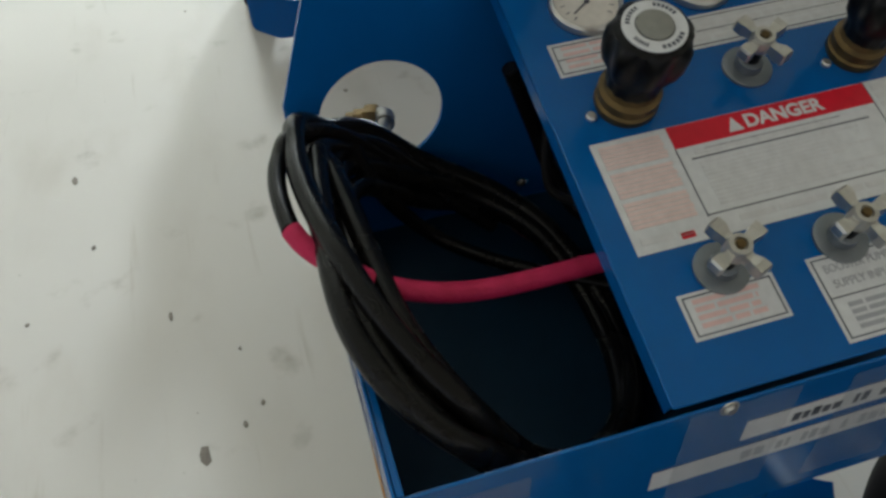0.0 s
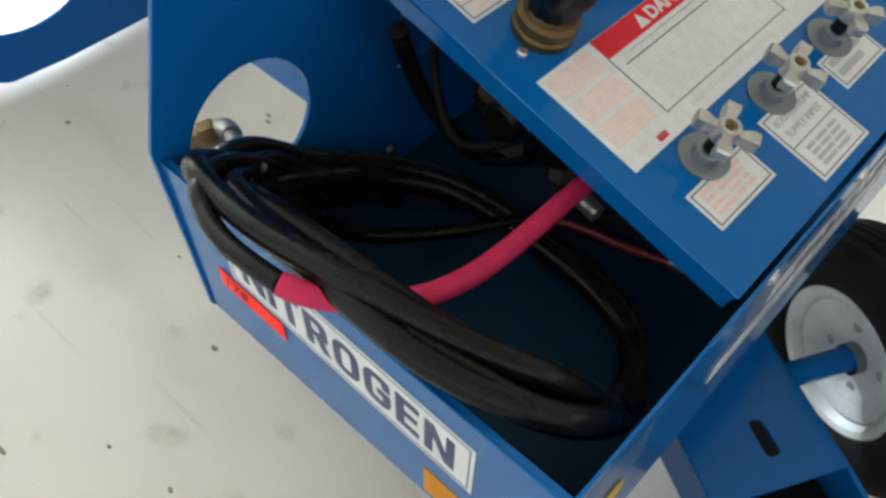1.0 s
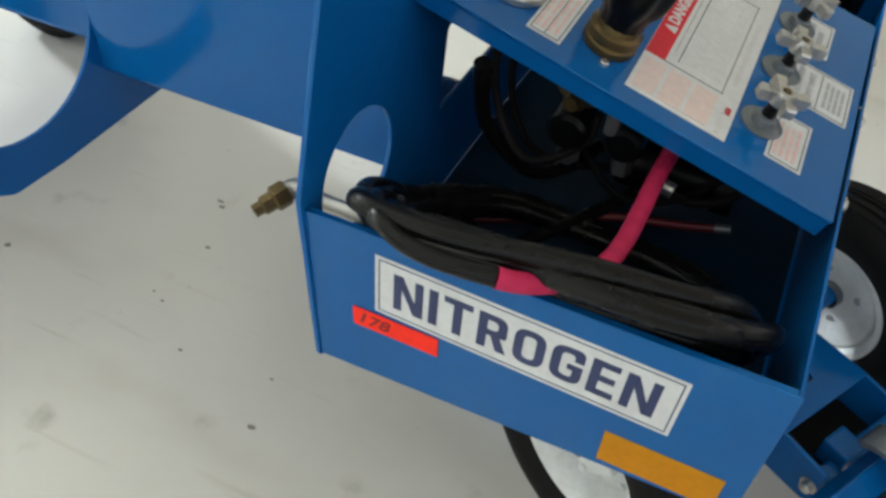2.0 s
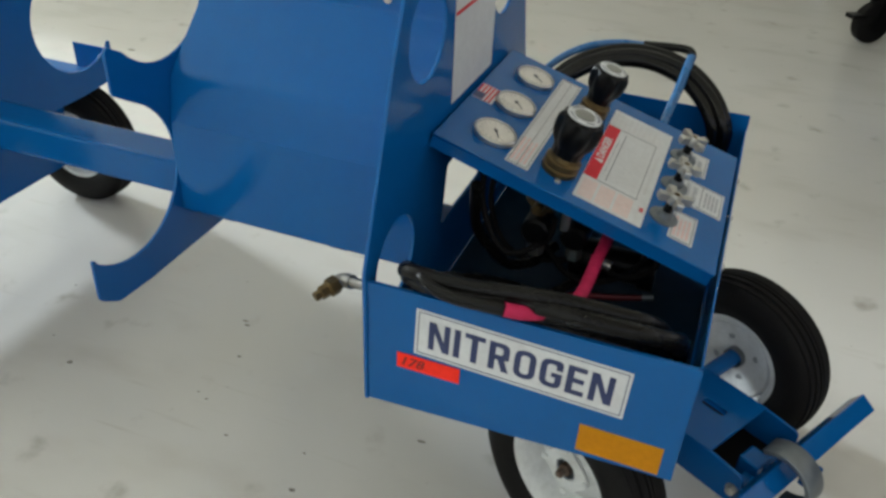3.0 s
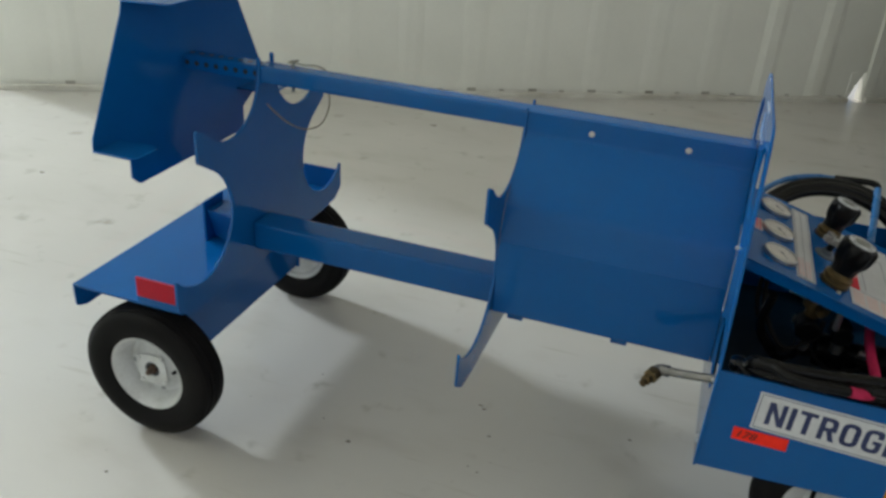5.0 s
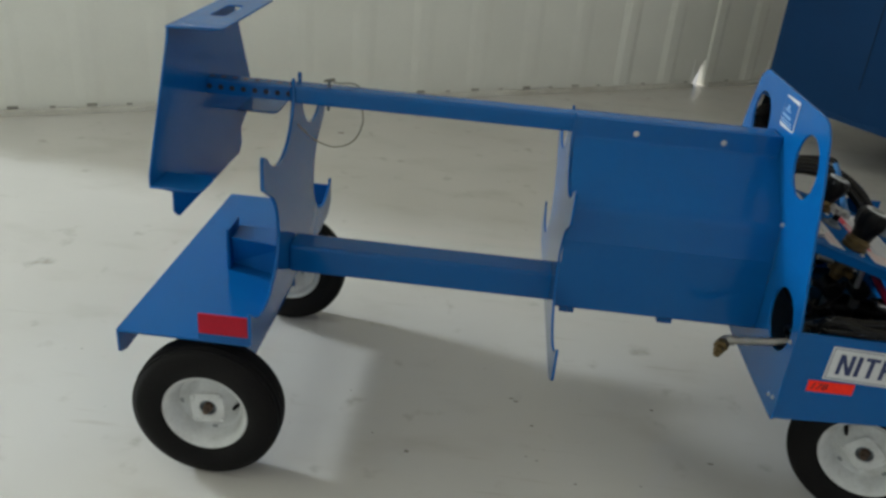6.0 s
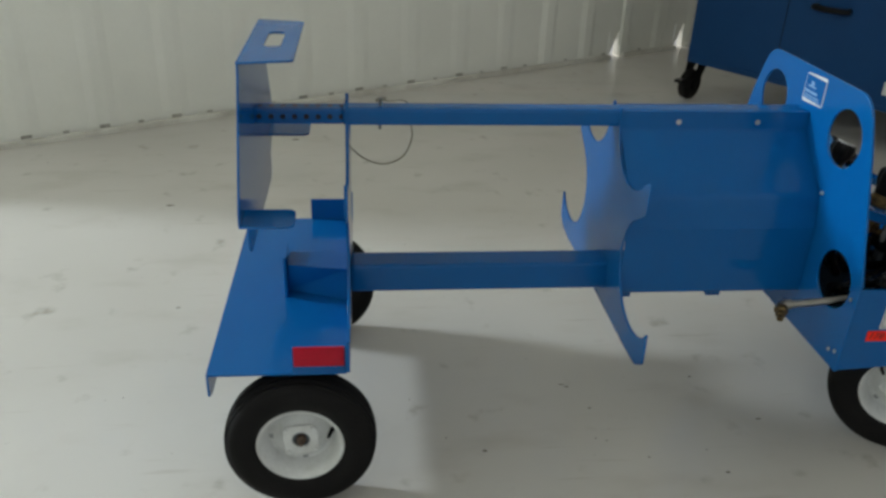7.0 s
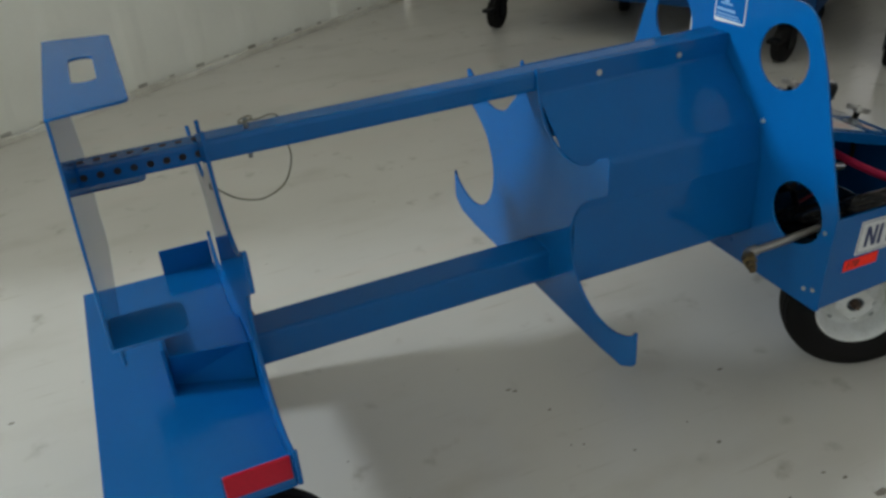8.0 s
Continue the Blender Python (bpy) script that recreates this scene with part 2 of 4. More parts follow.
def bent(name, profile, thickness, x0, x1):
    """A bent sheet: an open profile (y, z) with thickness, run from x0 to x1."""
    pts = [Vector(p[:2]) for p in profile]
    nor = []
    for i in range(len(pts)):
        d = (pts[min(i + 1, len(pts) - 1)] - pts[max(i - 1, 0)]).normalized()
        nor.append(Vector((-d.y, d.x)) * thickness)
    loop = pts + [p + q for p, q in zip(reversed(pts), reversed(nor))]
    return plate(name, [loop], x1 - x0, across((x0 + x1) / 2), 0.0006)


def box(name, x0, x1, y0, y1, z0, z1, bevel=0.003, m=None):
    bm = bmesh.new()
    bmesh.ops.create_cube(bm, size=1)
    for v in bm.verts:
        v.co = Vector(((x0 + x1) / 2 + v.co.x * (x1 - x0), (y0 + y1) / 2 + v.co.y * (y1 - y0), (z0 + z1) / 2 + v.co.z * (z1 - z0)))
    if bevel:
        bmesh.ops.bevel(bm, geom=bm.edges[:], offset=bevel, segments=2, profile=0.6, affect="EDGES")
    return done(name, bm, m)


def frustum(name, low, z0, high, z1):
    """A block between two outlines with equally many corners, its edges a little rounded."""
    bm = bmesh.new()
    a = [bm.verts.new((*p, z0)) for p in low]
    b = [bm.verts.new((*p, z1)) for p in high]
    n = len(low)
    bm.faces.new(a)
    bm.faces.new(b)
    for i in range(n):
        bm.faces.new((a[i], a[(i + 1) % n], b[(i + 1) % n], b[i]))
    bmesh.ops.bevel(bm, geom=bm.edges[:], offset=0.002, segments=2, profile=0.6, affect="EDGES")
    return done(name, bm)


def done(name, bm, m=None, smooth=False):
    me = bpy.data.meshes.new(name)
    bmesh.ops.recalc_face_normals(bm, faces=bm.faces[:])
    bm.to_mesh(me)
    bm.free()
    if m is not None:
        me.transform(m)
    if smooth:
        for p in me.polygons:
            p.use_smooth = True
    return me


def lathe(name, profile, n=32, m=None, wobble=None):
    """Turn (radius, height) pairs about z; wobble(angle, radius, height) may change the radius."""
    bm = bmesh.new()
    rings = []
    for r, h in profile:
        if r < 1e-6:
            rings.append([bm.verts.new((0, 0, h))])
            continue
        ring = []
        for i in range(n):
            a = 2 * math.pi * i / n
            rr = wobble(a, r, h) if wobble else r
            ring.append(bm.verts.new((rr * math.cos(a), rr * math.sin(a), h)))
        rings.append(ring)
    for a, b in zip(rings, rings[1:]):
        for i in range(n):
            j = (i + 1) % n
            if len(a) == 1 and len(b) == 1:
                continue
            if len(a) == 1:
                bm.faces.new((a[0], b[i], b[j]))
            elif len(b) == 1:
                bm.faces.new((a[i], a[j], b[0]))
            else:
                bm.faces.new((a[i], a[j], b[j], b[i]))
    me = done(name, bm, m)
    for p in me.polygons:
        p.use_smooth = True
    me.set_sharp_from_angle(angle=radians(38))
    return me


def smooth_line(pts, closed=False, steps=8):
    """A smooth line (Catmull-Rom) through the points."""
    P = [Vector(p) for p in pts]
    n = len(P)
    out = []
    for i in range(n if closed else n - 1):
        p0, p1, p2, p3 = (P[(i - 1) % n], P[i], P[(i + 1) % n], P[(i + 2) % n]) if closed else (P[max(i - 1, 0)], P[i], P[i + 1], P[min(i + 2, n - 1)])
        for s in range(steps):
            t = s / steps
            out.append(0.5 * (2 * p1 + (p2 - p0) * t + (2 * p0 - 5 * p1 + 4 * p2 - p3) * t * t + (3 * p1 - p0 - 3 * p2 + p3) * t ** 3))
    if not closed:
        out.append(P[-1])
    return out


def tube(name, pts, r, closed=False, steps=8, res=4, m=None):
    cu = bpy.data.curves.new(name, "CURVE")
    cu.dimensions, cu.bevel_depth, cu.bevel_resolution, cu.use_fill_caps = "3D", r, res, True
    line = smooth_line(pts, closed, steps)
    sp = cu.splines.new("POLY")
    sp.points.add(len(line) - 1)
    for q, p in zip(sp.points, line):
        q.co = (*p, 1)
    sp.use_cyclic_u = closed
    me = curve_mesh(name, cu)
    for p in me.polygons:
        p.use_smooth = True
    if m is not None:
        me.transform(m)
    return me


def letters(name, text, height, m, depth=0.0004, width=None, bold=0.0, align="CENTER", shear=0.0):
    """Lettering whose capitals are height tall, centred on m, squeezed to width."""
    cu = bpy.data.curves.new(name, "FONT")
    cu.body, cu.size, cu.extrude, cu.align_x, cu.align_y, cu.offset, cu.shear = text, height / 0.70, depth, align, "CENTER", bold, shear
    me = curve_mesh(name, cu)
    xs = [v.co.x for v in me.vertices]
    ys = [v.co.y for v in me.vertices]
    cx, cy = (min(xs) + max(xs)) / 2, (min(ys) + max(ys)) / 2
    k = width / (max(xs) - min(xs)) if width else 1
    q = height / (max(ys) - min(ys))
    me.transform(m @ Matrix.Diagonal((k, q, 1, 1)) @ Matrix.Translation((-cx, -cy, 0)))
    return me


def bars(name, rects, m, depth=0.0006):
    """Flat printed bars: (a0, a1, b0, b1) in the plane of m."""
    bm = bmesh.new()
    for a0, a1, b0, b1 in rects:
        v = [bm.verts.new((a, b, z)) for z in (0, depth) for a, b in ((a0, b0), (a1, b0), (a1, b1), (a0, b1))]
        for f in ((3, 2, 1, 0), (4, 5, 6, 7), (0, 1, 5, 4), (1, 2, 6, 5), (2, 3, 7, 6), (3, 0, 4, 7)):
            bm.faces.new([v[i] for i in f])
    return done(name, bm, m)


def border(a0, a1, b0, b1, inset, w):
    """The four bars of a printed frame line."""
    a0, a1, b0, b1 = a0 + inset, a1 - inset, b0 + inset, b1 - inset
    return [(a0, a1, b0, b0 + w), (a0, a1, b1 - w, b1), (a0, a0 + w, b0 + w, b1 - w), (a1 - w, a1, b0 + w, b1 - w)]


def text_bars(a0, a1, b0, b1, lines, seed, fill=0.55, ragged=0.15, words=True):
    """Bars that stand for lines of small print, broken into words."""
    rnd = random.Random(seed)
    out, step = [], (b1 - b0) / lines
    for i in range(lines):
        top = b1 - i * step
        end = a1 - (a1 - a0) * ragged * rnd.random()
        a = a0
        while a < end - 0.001:
            w = min(end, a + step * rnd.uniform(1.5, 5)) if words else end
            out.append((a, w, top - step * fill, top))
            a = w + step * 0.4
    return out


def part(name, me, mat, parent, label=""):
    me.materials.clear()
    me.materials.append(mat)
    ob = new(name, me)
    ob.parent = parent
    return tagged(ob, label)


def thing(name, label, category, at=(0, 0, 0), group=""):
    e = new(name)
    e.empty_display_size = 0.05
    e.matrix_world = Matrix.Translation(at)
    return tagged(e, label, category, group)


def setting(name, me, mat, label, category):
    me.materials.clear()
    me.materials.append(mat)
    return tagged(new(name, me), label, category, kind="structure")


# ---- the hangar ----
def hangar():
    u0, u1, v1, v2 = -12.0, 8.0, -9.0, BAY
    s = 40.0
    bm = bmesh.new()
    for v in ((-s, -s, 0), (s, -s, 0), (s, s, 0), (-s, s, 0)):
        bm.verts.new(v)
    bm.faces.new(bm.verts[:])
    setting("floor", done("floor", bm), FLOOR, "glossy off-white painted concrete floor with scuffs and grime", "floor")

    # ribbed steel wall, with a doorway through it
    def ribbed(a, b, z0, z1):
        line, x = [], a
        k0 = math.floor(a / 0.385)
        pts = []
        for k in range(k0, k0 + int((b - a) / 0.385) + 3):
            c = k * 0.385 + 0.08
            hi = 0.015 if c > 1.6 else 0.0045
            for d, h in ((-0.075, 0), (-0.03, hi), (0.03, hi), (0.075, 0)):
                if a < c + d < b:
                    pts.append((c + d, -h))
        pts = [(a, 0)] + pts + [(b, 0)]
        loop = pts + [(b, 0.05), (a, 0.05)]
        bm = bmesh.new()
        low = [bm.verts.new((p[0], p[1], z0)) for p in loop]
        top = [bm.verts.new((p[0], p[1], z1)) for p in loop]
        for i in range(len(loop)):
            j = (i + 1) % len(loop)
            bm.faces.new((low[i], low[j], top[j], top[i]))
        bm.faces.new(low)
        bm.faces.new(top)
        return done("ribbed", bm, ROOM)

    for i, (a, b) in enumerate(((END, GAPS[0]), (GAPS[0] + 0.108, GAPS[1]), (GAPS[1] + 0.108, u1))):
        setting("wall_north_%d" % (i + 1), ribbed(a, b, 0.0, CEIL), WALLMAT, "white ribbed steel sheet wall of the hangar", "wall")
        setting("baseboard_%d" % (i + 1), box("baseboard", a + 0.02, b - 0.005, -0.050, -0.026, 0.0, 0.03, 0.003, ROOM), TRIM, "grimy pale base channel along the ribbed wall", "trim")
    # Added blocks, coloured darker for the shaded gaps and stains under the ribs.
    bm = bmesh.new()
    for k in range(-7, 20):
        c = k * 0.385 + 0.08
        if any(abs(c - g) < 0.12 for g in GAPS):
            continue
        for mid, w, h in ((c, 0.026, 0.044), (c + 0.19, 0.014, 0.036)):
            v = [bm.verts.new((mid + dx, y, z)) for z in (0.028, h) for dx, y in ((-w, -0.012), (w, -0.012), (w, -0.001), (-w, -0.001))]
            for f in ((3, 2, 1, 0), (4, 5, 6, 7), (0, 1, 5, 4), (1, 2, 6, 5), (2, 3, 7, 6), (3, 0, 4, 7)):
                bm.faces.new([v[i] for i in f])
    setting("rib_foot_trim", done("rib_foot_trim", bm, ROOM), RIB_FOOT, "small dark blocks at the wall ribs' feet, coloured for shaded gaps and stains", "trim")
    for i, a in enumerate(GAPS):
        setting("wall_north_over_gap_%d" % (i + 1), ribbed(a, a + 0.108, 0.19, CEIL), WALLMAT, "white ribbed steel sheet wall over a daylight gap", "wall")
        setting("wall_north_lap_%d" % (i + 1), plate("wall_lap", [[Vector((a, 0.0)), Vector((a + 0.004, 0.0)), Vector((a + 0.090, 0.19)), Vector((a, 0.19))]], 0.003, ROOM @ along(-0.004), 0.0005), WALLMAT, "bent white sheet beside a daylight gap", "wall")
    for nm, x0, x1, y0, y1, z0, z1 in (("wall_east", u1, u1 + 0.1, v1, EAST[0], 0, CEIL), ("wall_east_end", u1, u1 + 0.1, EAST[1], 0.1, 0, CEIL), ("wall_east_sill", u1, u1 + 0.1, EAST[0], EAST[1], 0, EAST[2]), ("wall_east_lintel", u1, u1 + 0.1, EAST[0], EAST[1], EAST[3], CEIL),
                                       ("wall_south", u0, SOUTH_FILL[0], v1 - 0.1, v1, 0, CEIL), ("wall_south_end", SOUTH_FILL[1], u1, v1 - 0.1, v1, 0, CEIL), ("wall_south_lintel", SOUTH_FILL[0], SOUTH_FILL[1], v1 - 0.1, v1, SOUTH_FILL[3], CEIL), ("wall_south_sill", SOUTH_FILL[0], SOUTH_FILL[1], v1 - 0.1, v1, 0, SOUTH_FILL[2]), ("wall_west", u0 - 0.1, u0, v1, v2 + 0.1, 0, CEIL), ("wall_bay", END - 0.1, END, 0.06, v2, 0, CEIL),
                                       ("wall_bay_back", WINDOW[1], END, v2, v2 + 0.1, 0, CEIL), ("wall_bay_end", u0, WINDOW[0], v2, v2 + 0.1, 0, CEIL),
                                       ("wall_bay_sill", WINDOW[0], WINDOW[1], v2, v2 + 0.1, 0, WIN_Z[0]), ("wall_bay_lintel", WINDOW[0], WINDOW[1], v2, v2 + 0.1, WIN_Z[1], CEIL)):
        setting(nm, box(nm, x0, x1, y0, y1, z0, z1, 0, ROOM), DARKWALL, "plain pale lined wall closing the hangar", "wall")
    setting("ceiling", box("ceiling", u0, u1, v1, 0.1, CEIL, CEIL + 0.06, 0, ROOM), CEILMAT, "pale lined hangar roof", "ceiling")
    setting("ceiling_bay", box("ceiling_bay", u0, END, 0.1, v2 + 0.1, CEIL, CEIL + 0.06, 0, ROOM), CEILMAT, "pale lined roof over the bay", "ceiling")


hangar()

# ---- the nitrogen cart ----
cart = thing("nitrogen_cart", "blue powder-coated four-bottle nitrogen service cart with white-rimmed wheels", "cart")


def rack_outline(c, tip):
    """A bottle rack plate: a narrow neck, two cradles each side and a flat foot."""
    half = [Vector((0.0275, 0.866)), Vector((0.0275, tip - 0.004)), Vector((0.031, tip)), Vector((0.036, tip - 0.004)), Vector((0.036, 0.872))]
    half += circle(0.172, 0.876, 0.136, 16, 182, 318)
    half += round_corners([(0.283, 0.792), (0.308, 0.802, 0.008), (0.308, 0.722, 0.014), (0.262, 0.704)])[1:-1]
    half += circle(0.32, 0.567, 0.14, 26, 117, 318)
    half += round_corners([(0.415, 0.468), (0.424, 0.476, 0.004), (0.426, 0.395, 0.02), (0.385, 0.368, 0.03), (0.30, 0.362)])[1:]
    right = [Vector((c + p.x, p.y)) for p in half]
    left = [Vector((c - p.x, p.y)) for p in reversed(half)]
    return right + left


part("rack_plate", plate("rack_plate", [rack_outline(0.036, 0.906)], 0.008, across(-0.001)), BLUE, cart)
part("rack_plate", plate("rack_plate", [rack_outline(0.036, 0.893)], 0.006, across(0.682)), BLUE, cart)

FC = 0.017


def front_outline():
    half = [(0.248, 0.993, 0.075), (0.300, 0.874, 0.05), (0.397, 0.590, 0.0), (0.395, 0.350, 0.008)]
    pts = [(FC + a, b, r) for a, b, r in half] + [(FC - a, b, r) for a, b, r in reversed(half)]
    return round_corners(pts, 8)


fholes = [circle(FC + s * u, z, r, 40) for u, z, r in ((0.184, 0.873, 0.071), (0.291, 0.552, 0.0725)) for s in (-1, 1)]
fholes.append([Vector((-0.101, 0.390)), Vector((-0.094, 0.391)), Vector((-0.088, 0.401)), Vector((-0.095, 0.400))])
fholes.append([Vector((-0.004, 0.380)), Vector((0.009, 0.381)), Vector((0.003, 0.392))])
fholes.append(round_corners([(-0.082, 0.506, 0.01), (0.13, 0.506, 0.01), (0.13, 0.615, 0.01), (-0.062, 0.615, 0.01)]))
front_plate = part("front_plate", plate("front_plate", [front_outline()] + fholes, 0.006, across(1.178)), BLUE, cart)

# rails
part("top_rail", box("top_rail", -0.013, 1.174, 0.006, 0.062, 0.843, 0.887, 0.009), BLUE, cart)
rail_in = part("sliding_rail", box("sliding_rail", -0.222, -0.010, 0.009, 0.059, 0.8455, 0.8845, 0.006), BLUE, cart)
# Holes are flat discs; their near-black colour stands for the shade inside.
for i in range(8):
    x = -0.211 + i * 0.0282
    part("adjusting_hole_disc", lathe("adjusting_hole_disc", [(0, 0.0006), (0.0066, 0.0006), (0.0066, -0.004)], 16, Matrix.Translation((x, 0.009, 0.865)) @ Matrix.Rotation(radians(90), 4, "X")), DARK, rail_in)
    part("adjusting_hole_disc", lathe("adjusting_hole_disc", [(0, 0.0006), (0.0066, 0.0006), (0.0066, -0.004)], 16, Matrix.Translation((x, 0.034, 0.8845))), DARK, rail_in)
part("bottom_rail", box("bottom_rail", 0.003, 1.174, -0.060, 0.022, 0.412, 0.489, 0.009), BLUE, cart)
part("rail_gusset", frustum("rail_gusset", [(-0.165, 0.006), (-0.006, -0.056), (-0.006, 0.050), (-0.165, 0.046)], 0.384, [(-0.161, -0.026), (-0.006, -0.050), (-0.006, 0.056), (-0.161, 0.052)], 0.476), BLUE, cart)
part("rail_end_cap", box("rail_end_cap", -0.172, -0.164, -0.030, 0.058, 0.383, 0.498, 0.002), BLUE, cart)

# bent side sheet between the middle rack and the front plate
prof = round_corners([(0.003, 0.885), (0.003, 0.836, 0.016), (-0.130, 0.712, 0.05), (-0.1485, 0.629, 0.004), (-0.1500, 0.448, 0.010), (-0.055, 0.436)], 7)
prof2 = [Vector((0.068 - p.x, p.y)) for p in reversed(prof[:-9])]
sheets = []
for line in (prof, prof2):
    me = bent("side_sheet", line, 0.003, 0.686, 1.174)
    for p in me.polygons:
        p.use_smooth = True
    me.set_sharp_from_angle(angle=radians(7))
    sheets.append(part("side_sheet", me, BLUE, cart))
sheet = sheets[0]


def bolt(at, axis, r=0.007, h=0.005, parent=None, mat=None):
    d = Vector(axis).to_track_quat("Z", "Y").to_matrix().to_4x4()
    me = lathe("bolt", [(r * 1.5, 0), (r * 1.5, 0.0012), (r, 0.0014), (r, h), (r * 0.8, h + 0.001), (0, h + 0.001)], 12, Matrix.Translation(at) @ d)
    return part("bolt", me, mat or ZINC, parent or cart)


for x in (0.832, 1.04):
    bolt((x, 0.0005, 0.858), (0, -1, 0), 0.0046, 0.004, parent=sheet)
for x in (0.727, 0.976):
    part("rail_clip", box("rail_clip", x - 0.019, x + 0.019, -0.082, -0.036, 0.397, 0.411, 0.002), BLUE, cart)
    bolt((x, -0.060, 0.397), (0, 0, -1), 0.0045, 0.010, mat=FLANGE)
bolt((1.175, -0.140, 0.722), (-1, 0, 0), 0.0036)
for y, z in ((-0.333, 0.388), (-0.357, 0.397), (-0.358, 0.543)):
    bolt((1.175, y, z), (-1, 0, 0), 0.0034, 0.003, parent=front_plate)

# end stop plate with a folded grip and two bottle tabs
EX = -0.222
ec = 0.021
half = [(0.219, 1.046, 0.0), (0.226, 1.02, 0.0), (0.362, 0.765, 0.02), (0.365, 0.738, 0.01), (0.248, 0.678, 0.01), (0.250, 0.630, 0.012), (0.225, 0.608, 0.02)]
end_plate = part("end_plate", plate("end_plate", [round_corners([(ec + a, b, r) for a, b, r in half] + [(ec - a, b, r) for a, b, r in reversed(half)])], 0.005, across(EX)), BLUE, cart)
grip = round_corners([(EX - 0.0025, ec - 0.220), (EX + 0.114, ec - 0.197, 0.014), (EX + 0.114, ec + 0.197, 0.014), (EX - 0.0025, ec + 0.220)])
slot = round_corners([(EX + 0.038, ec - 0.075, 0.018), (EX + 0.078, ec - 0.075, 0.018), (EX + 0.078, ec + 0.075, 0.018), (EX + 0.038, ec + 0.075, 0.018)])
part("grip_flange", plate("grip_flange", [grip, slot], 0.005, flat(1.046)), BLUE, end_plate)
for y0, y1 in ((ec - 0.367, ec - 0.278), (ec + 0.222, ec + 0.367)):
    part("bottle_tab", plate("bottle_tab", [round_corners([(EX, y0), (EX + 0.112, y0, 0.022), (EX + 0.112, y1, 0.022), (EX, y1)])], 0.005, flat(0.737)), BLUE, end_plate)

# rear platform, its lip, axle beam and reflectors
platform = part("platform", box("platform", -0.318, -0.005, -0.370, 0.464, 0.376, 0.382, 0.001), BLUE, cart)
part("platform_lip", plate("platform_lip", [round_corners([(-0.368, 0.381), (0.462, 0.381), (0.462, 0.320, 0.012), (0.43, 0.308, 0.015), (-0.336, 0.308, 0.015), (-0.368, 0.320, 0.012)])], 0.005, across(-0.3195)), BLUE, platform)
part("axle_beam", box("axle_beam", -0.165, -0.085, -0.27, 0.33, 0.150, 0.285, 0.004), BLUE, cart)
for y in (-0.27, 0.33):
    part("axle_bracket", box("axle_bracket", -0.17, -0.08, y - 0.004, y + 0.004, 0.145, 0.377, 0.002), BLUE, cart)
for y in (-0.367, 0.461):
    part("upright_tab", box("upright_tab", -0.128, -0.006, y - 0.002, y + 0.002, 0.380, 0.450, 0.001), BLUE, platform)
part("reflector", box("reflector", -0.124, -0.010, -0.375, -0.369, 0.402, 0.453, 0.002), REFLECT, platform, "red plastic reflector strip")
part("reflector", box("reflector", -0.124, -0.010, 0.463, 0.469, 0.394, 0.440, 0.002), REFLECT, platform, "red plastic reflector strip")

# ---- wheels ----
R = 0.181


def tyre_profile():
    out = []
    w = 0.046
    out += [(0.100, -w + 0.014), (0.112, -w + 0.003), (0.140, -w - 0.002), (0.160, -w + 0.001), (0.171, -w + 0.008)]
    for a, b in ((-0.034, -0.022), (-0.018, -0.007), (-0.003, 0.003), (0.007, 0.018), (0.022, 0.034)):
        crown = R - 0.0000 - 5.0 * ((a + b) / 2) ** 2
        out += [(crown - 0.004, a - 0.0005), (crown, a), (crown, b), (crown - 0.004, b + 0.0005)]
    out += [(0.171, w - 0.008), (0.160, w - 0.001), (0.140, w + 0.002), (0.112, w - 0.003), (0.100, w - 0.014)]
    return out


RIM_PROFILE = [(0.022, 0.002), (0.026, 0.006), (0.044, 0.006), (0.054, -0.002), (0.070, -0.014), (0.078, -0.013), (0.086, 0.014), (0.094, 0.032), (0.101, 0.037), (0.1045, 0.035), (0.103, 0.028),
               (0.093, 0.022), (0.091, 0.0), (0.093, -0.022), (0.103, -0.028), (0.1045, -0.035), (0.101, -0.037), (0.093, -0.034), (0.087, -0.020), (0.082, -0.024), (0.068, -0.022), (0.050, -0.008), (0.022, -0.006), (0.022, 0.002)]
wheel_meshes = {}


